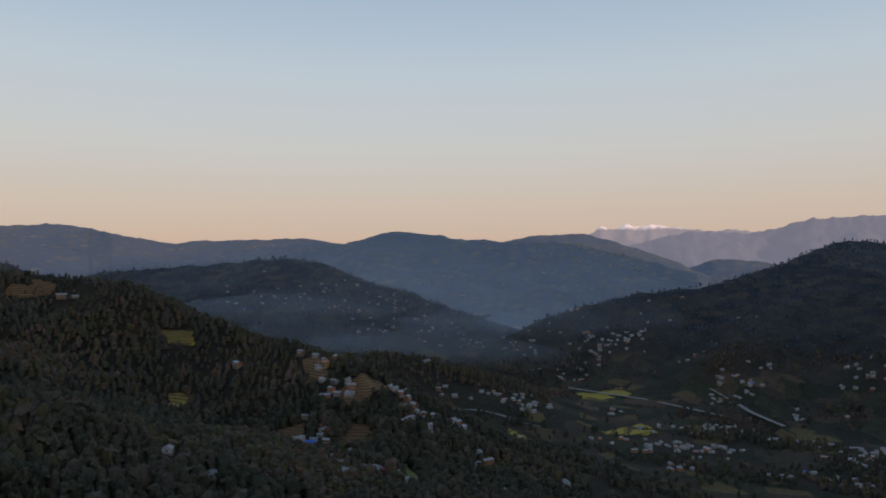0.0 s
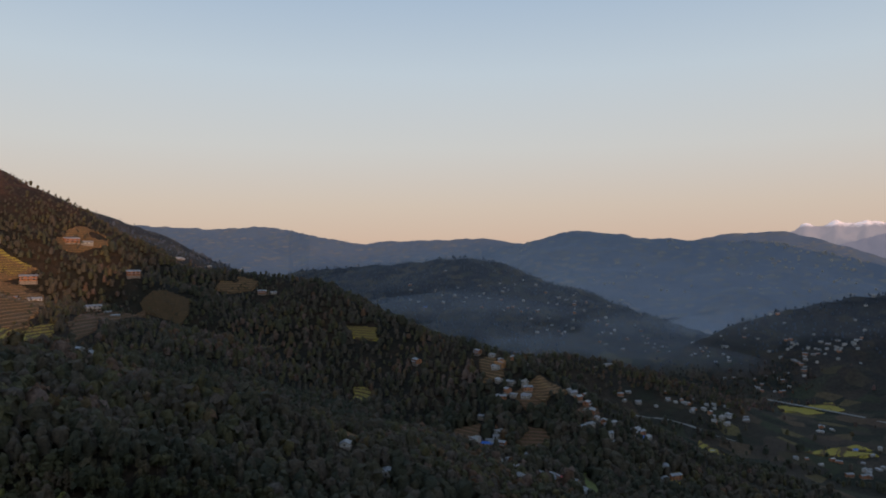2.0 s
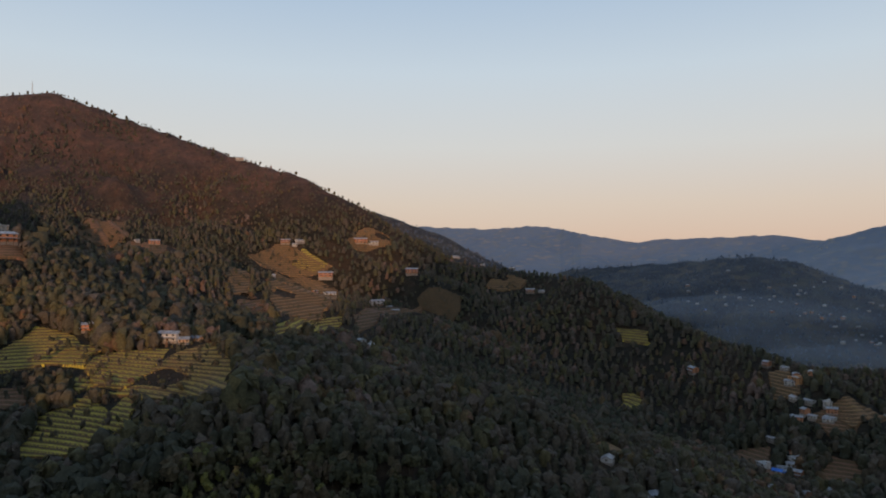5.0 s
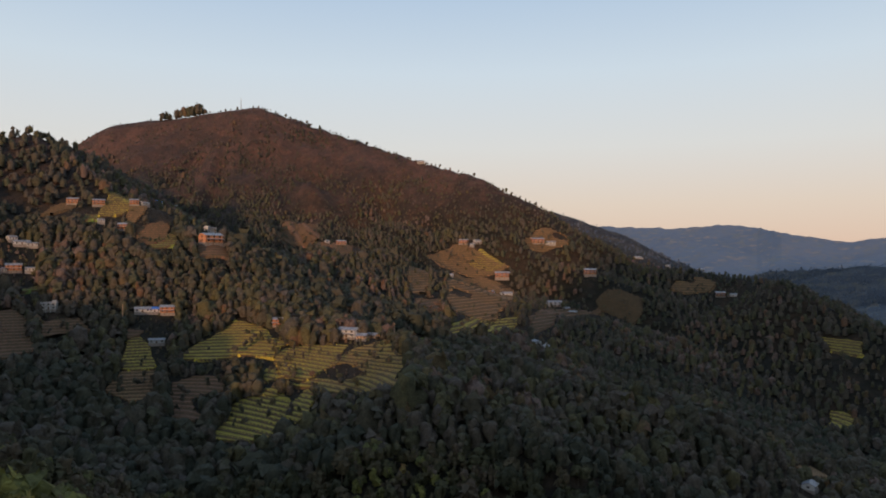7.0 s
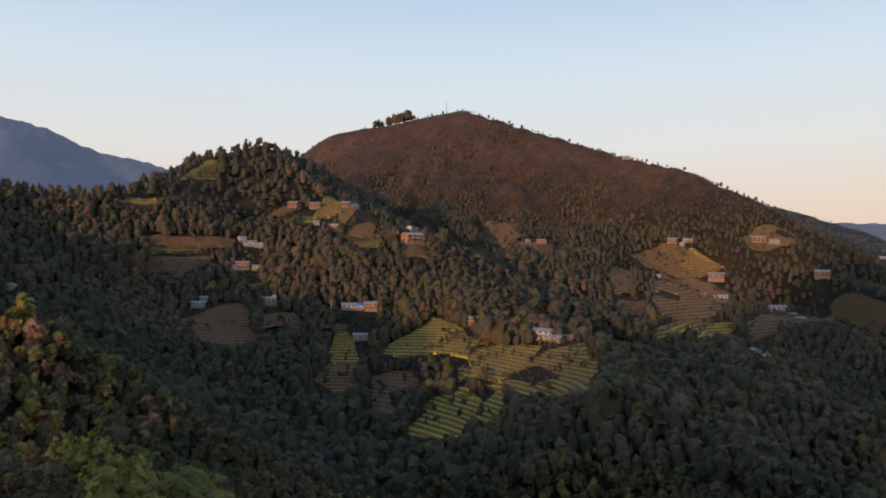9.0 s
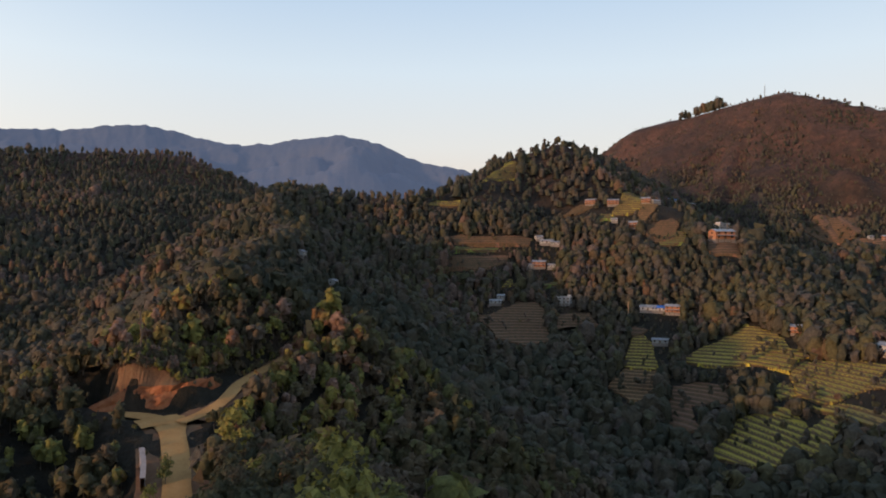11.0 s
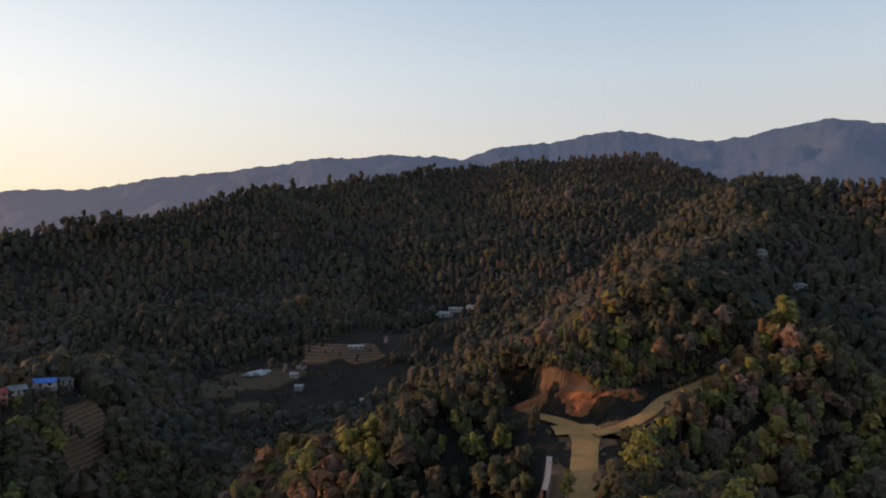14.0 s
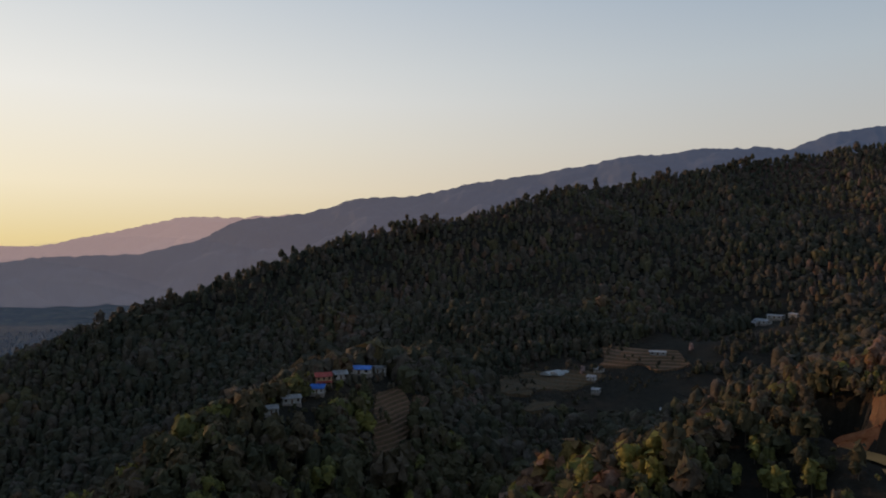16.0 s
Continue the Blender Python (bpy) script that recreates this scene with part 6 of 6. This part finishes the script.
# ---- thin mist lying in the valley ----
def mist_material(name, dense):
    m = bpy.data.materials.new(name)
    m.use_nodes = True
    nt = m.node_tree
    nt.nodes.clear()
    out = nt.nodes.new("ShaderNodeOutputMaterial")
    tc = nt.nodes.new("ShaderNodeTexCoord")
    grad = nt.nodes.new("ShaderNodeTexGradient")
    grad.gradient_type = "QUADRATIC_SPHERE"
    link(nt, tc.outputs["Object"], grad.inputs["Vector"])
    n = nt.nodes.new("ShaderNodeTexNoise")
    n.inputs["Scale"].default_value, n.inputs["Detail"].default_value = 2.2, 4
    link(nt, tc.outputs["Object"], n.inputs["Vector"])
    f = math_node(nt, "MULTIPLY", math_node(nt, "MULTIPLY", grad.outputs["Fac"], math_node(nt, "MULTIPLY", n.outputs["Fac"], 2.3)), dense, True)
    veil = nt.nodes.new("ShaderNodeBsdfDiffuse")
    veil.inputs["Color"].default_value = (0.60, 0.66, 0.74, 1)
    thru = nt.nodes.new("ShaderNodeBsdfTransparent")
    mx = nt.nodes.new("ShaderNodeMixShader")
    link(nt, f, mx.inputs[0])
    link(nt, thru.outputs[0], mx.inputs[1])
    link(nt, veil.outputs[0], mx.inputs[2])
    link(nt, mx.outputs[0], out.inputs["Surface"])
    return m


M_MIST = mist_material("valley_mist", 1.0)
M_HAZE = mist_material("morning_haze", 0.55)


def make_mist(x, y, z, wide, deep, high, turn, mat=M_MIST):
    """A shallow lens of mist, domed above and flat below."""
    bm = bmesh.new()
    rings = []
    for k in range(9):
        r = k / 8
        rings.append([bm.verts.new((r * math.cos(a), r * math.sin(a), 0.9 * (1 - r * r) - 0.1)) for a in np.arange(28) * math.tau / 28])
    for lo, hi in zip(rings[:-1], rings[1:]):
        for i in range(28):
            bm.faces.new((lo[i], lo[(i + 1) % 28], hi[(i + 1) % 28], hi[i])) if lo is not rings[0] else bm.faces.new((lo[i], hi[(i + 1) % 28], hi[i]))
    me = bpy.data.meshes.new("mist")
    bm.to_mesh(me)
    bm.free()
    me.materials.append(mat)
    me.polygons.foreach_set("use_smooth", [True] * len(me.polygons))
    ob = new("mist_bank", me)
    ob.matrix_world = pose(x, y, z, 0, 0, turn) @ Matrix.Diagonal((wide, deep, high, 1))
    ob.visible_shadow = False
    return tagged(ob, "thin bluish mist lying in the valley", "mist", kind="stuff")


for row in ((-60, 1180, -175, 330, 150, 60, 10), (-210, 1120, -150, 240, 110, 60, -15), (330, 1750, -175, 380, 220, 70, 20), (60, 1480, -170, 300, 130, 60, 0),
            (-330, 1340, -120, 300, 150, 60, 20), (45, -980, -160, 230, 150, 70, 10)):
    make_mist(*row)
# wide veils, added to lighten the far slopes as air haze would
for row in ((-120, 1330, -170, 620, 130, 150, 8), (250, 1400, -170, 520, 110, 110, 0), (-300, 1560, -120, 600, 120, 150, 12), (150, 1900, -150, 700, 160, 170, 5), (-350, 2250, -120, 900, 160, 200, 0),
            (60, -1150, -190, 420, 200, 190, 10), (-150, -1900, -220, 900, 420, 330, 0), (150, -1500, -200, 600, 260, 240, 0)):
    make_mist(*row, M_HAZE)
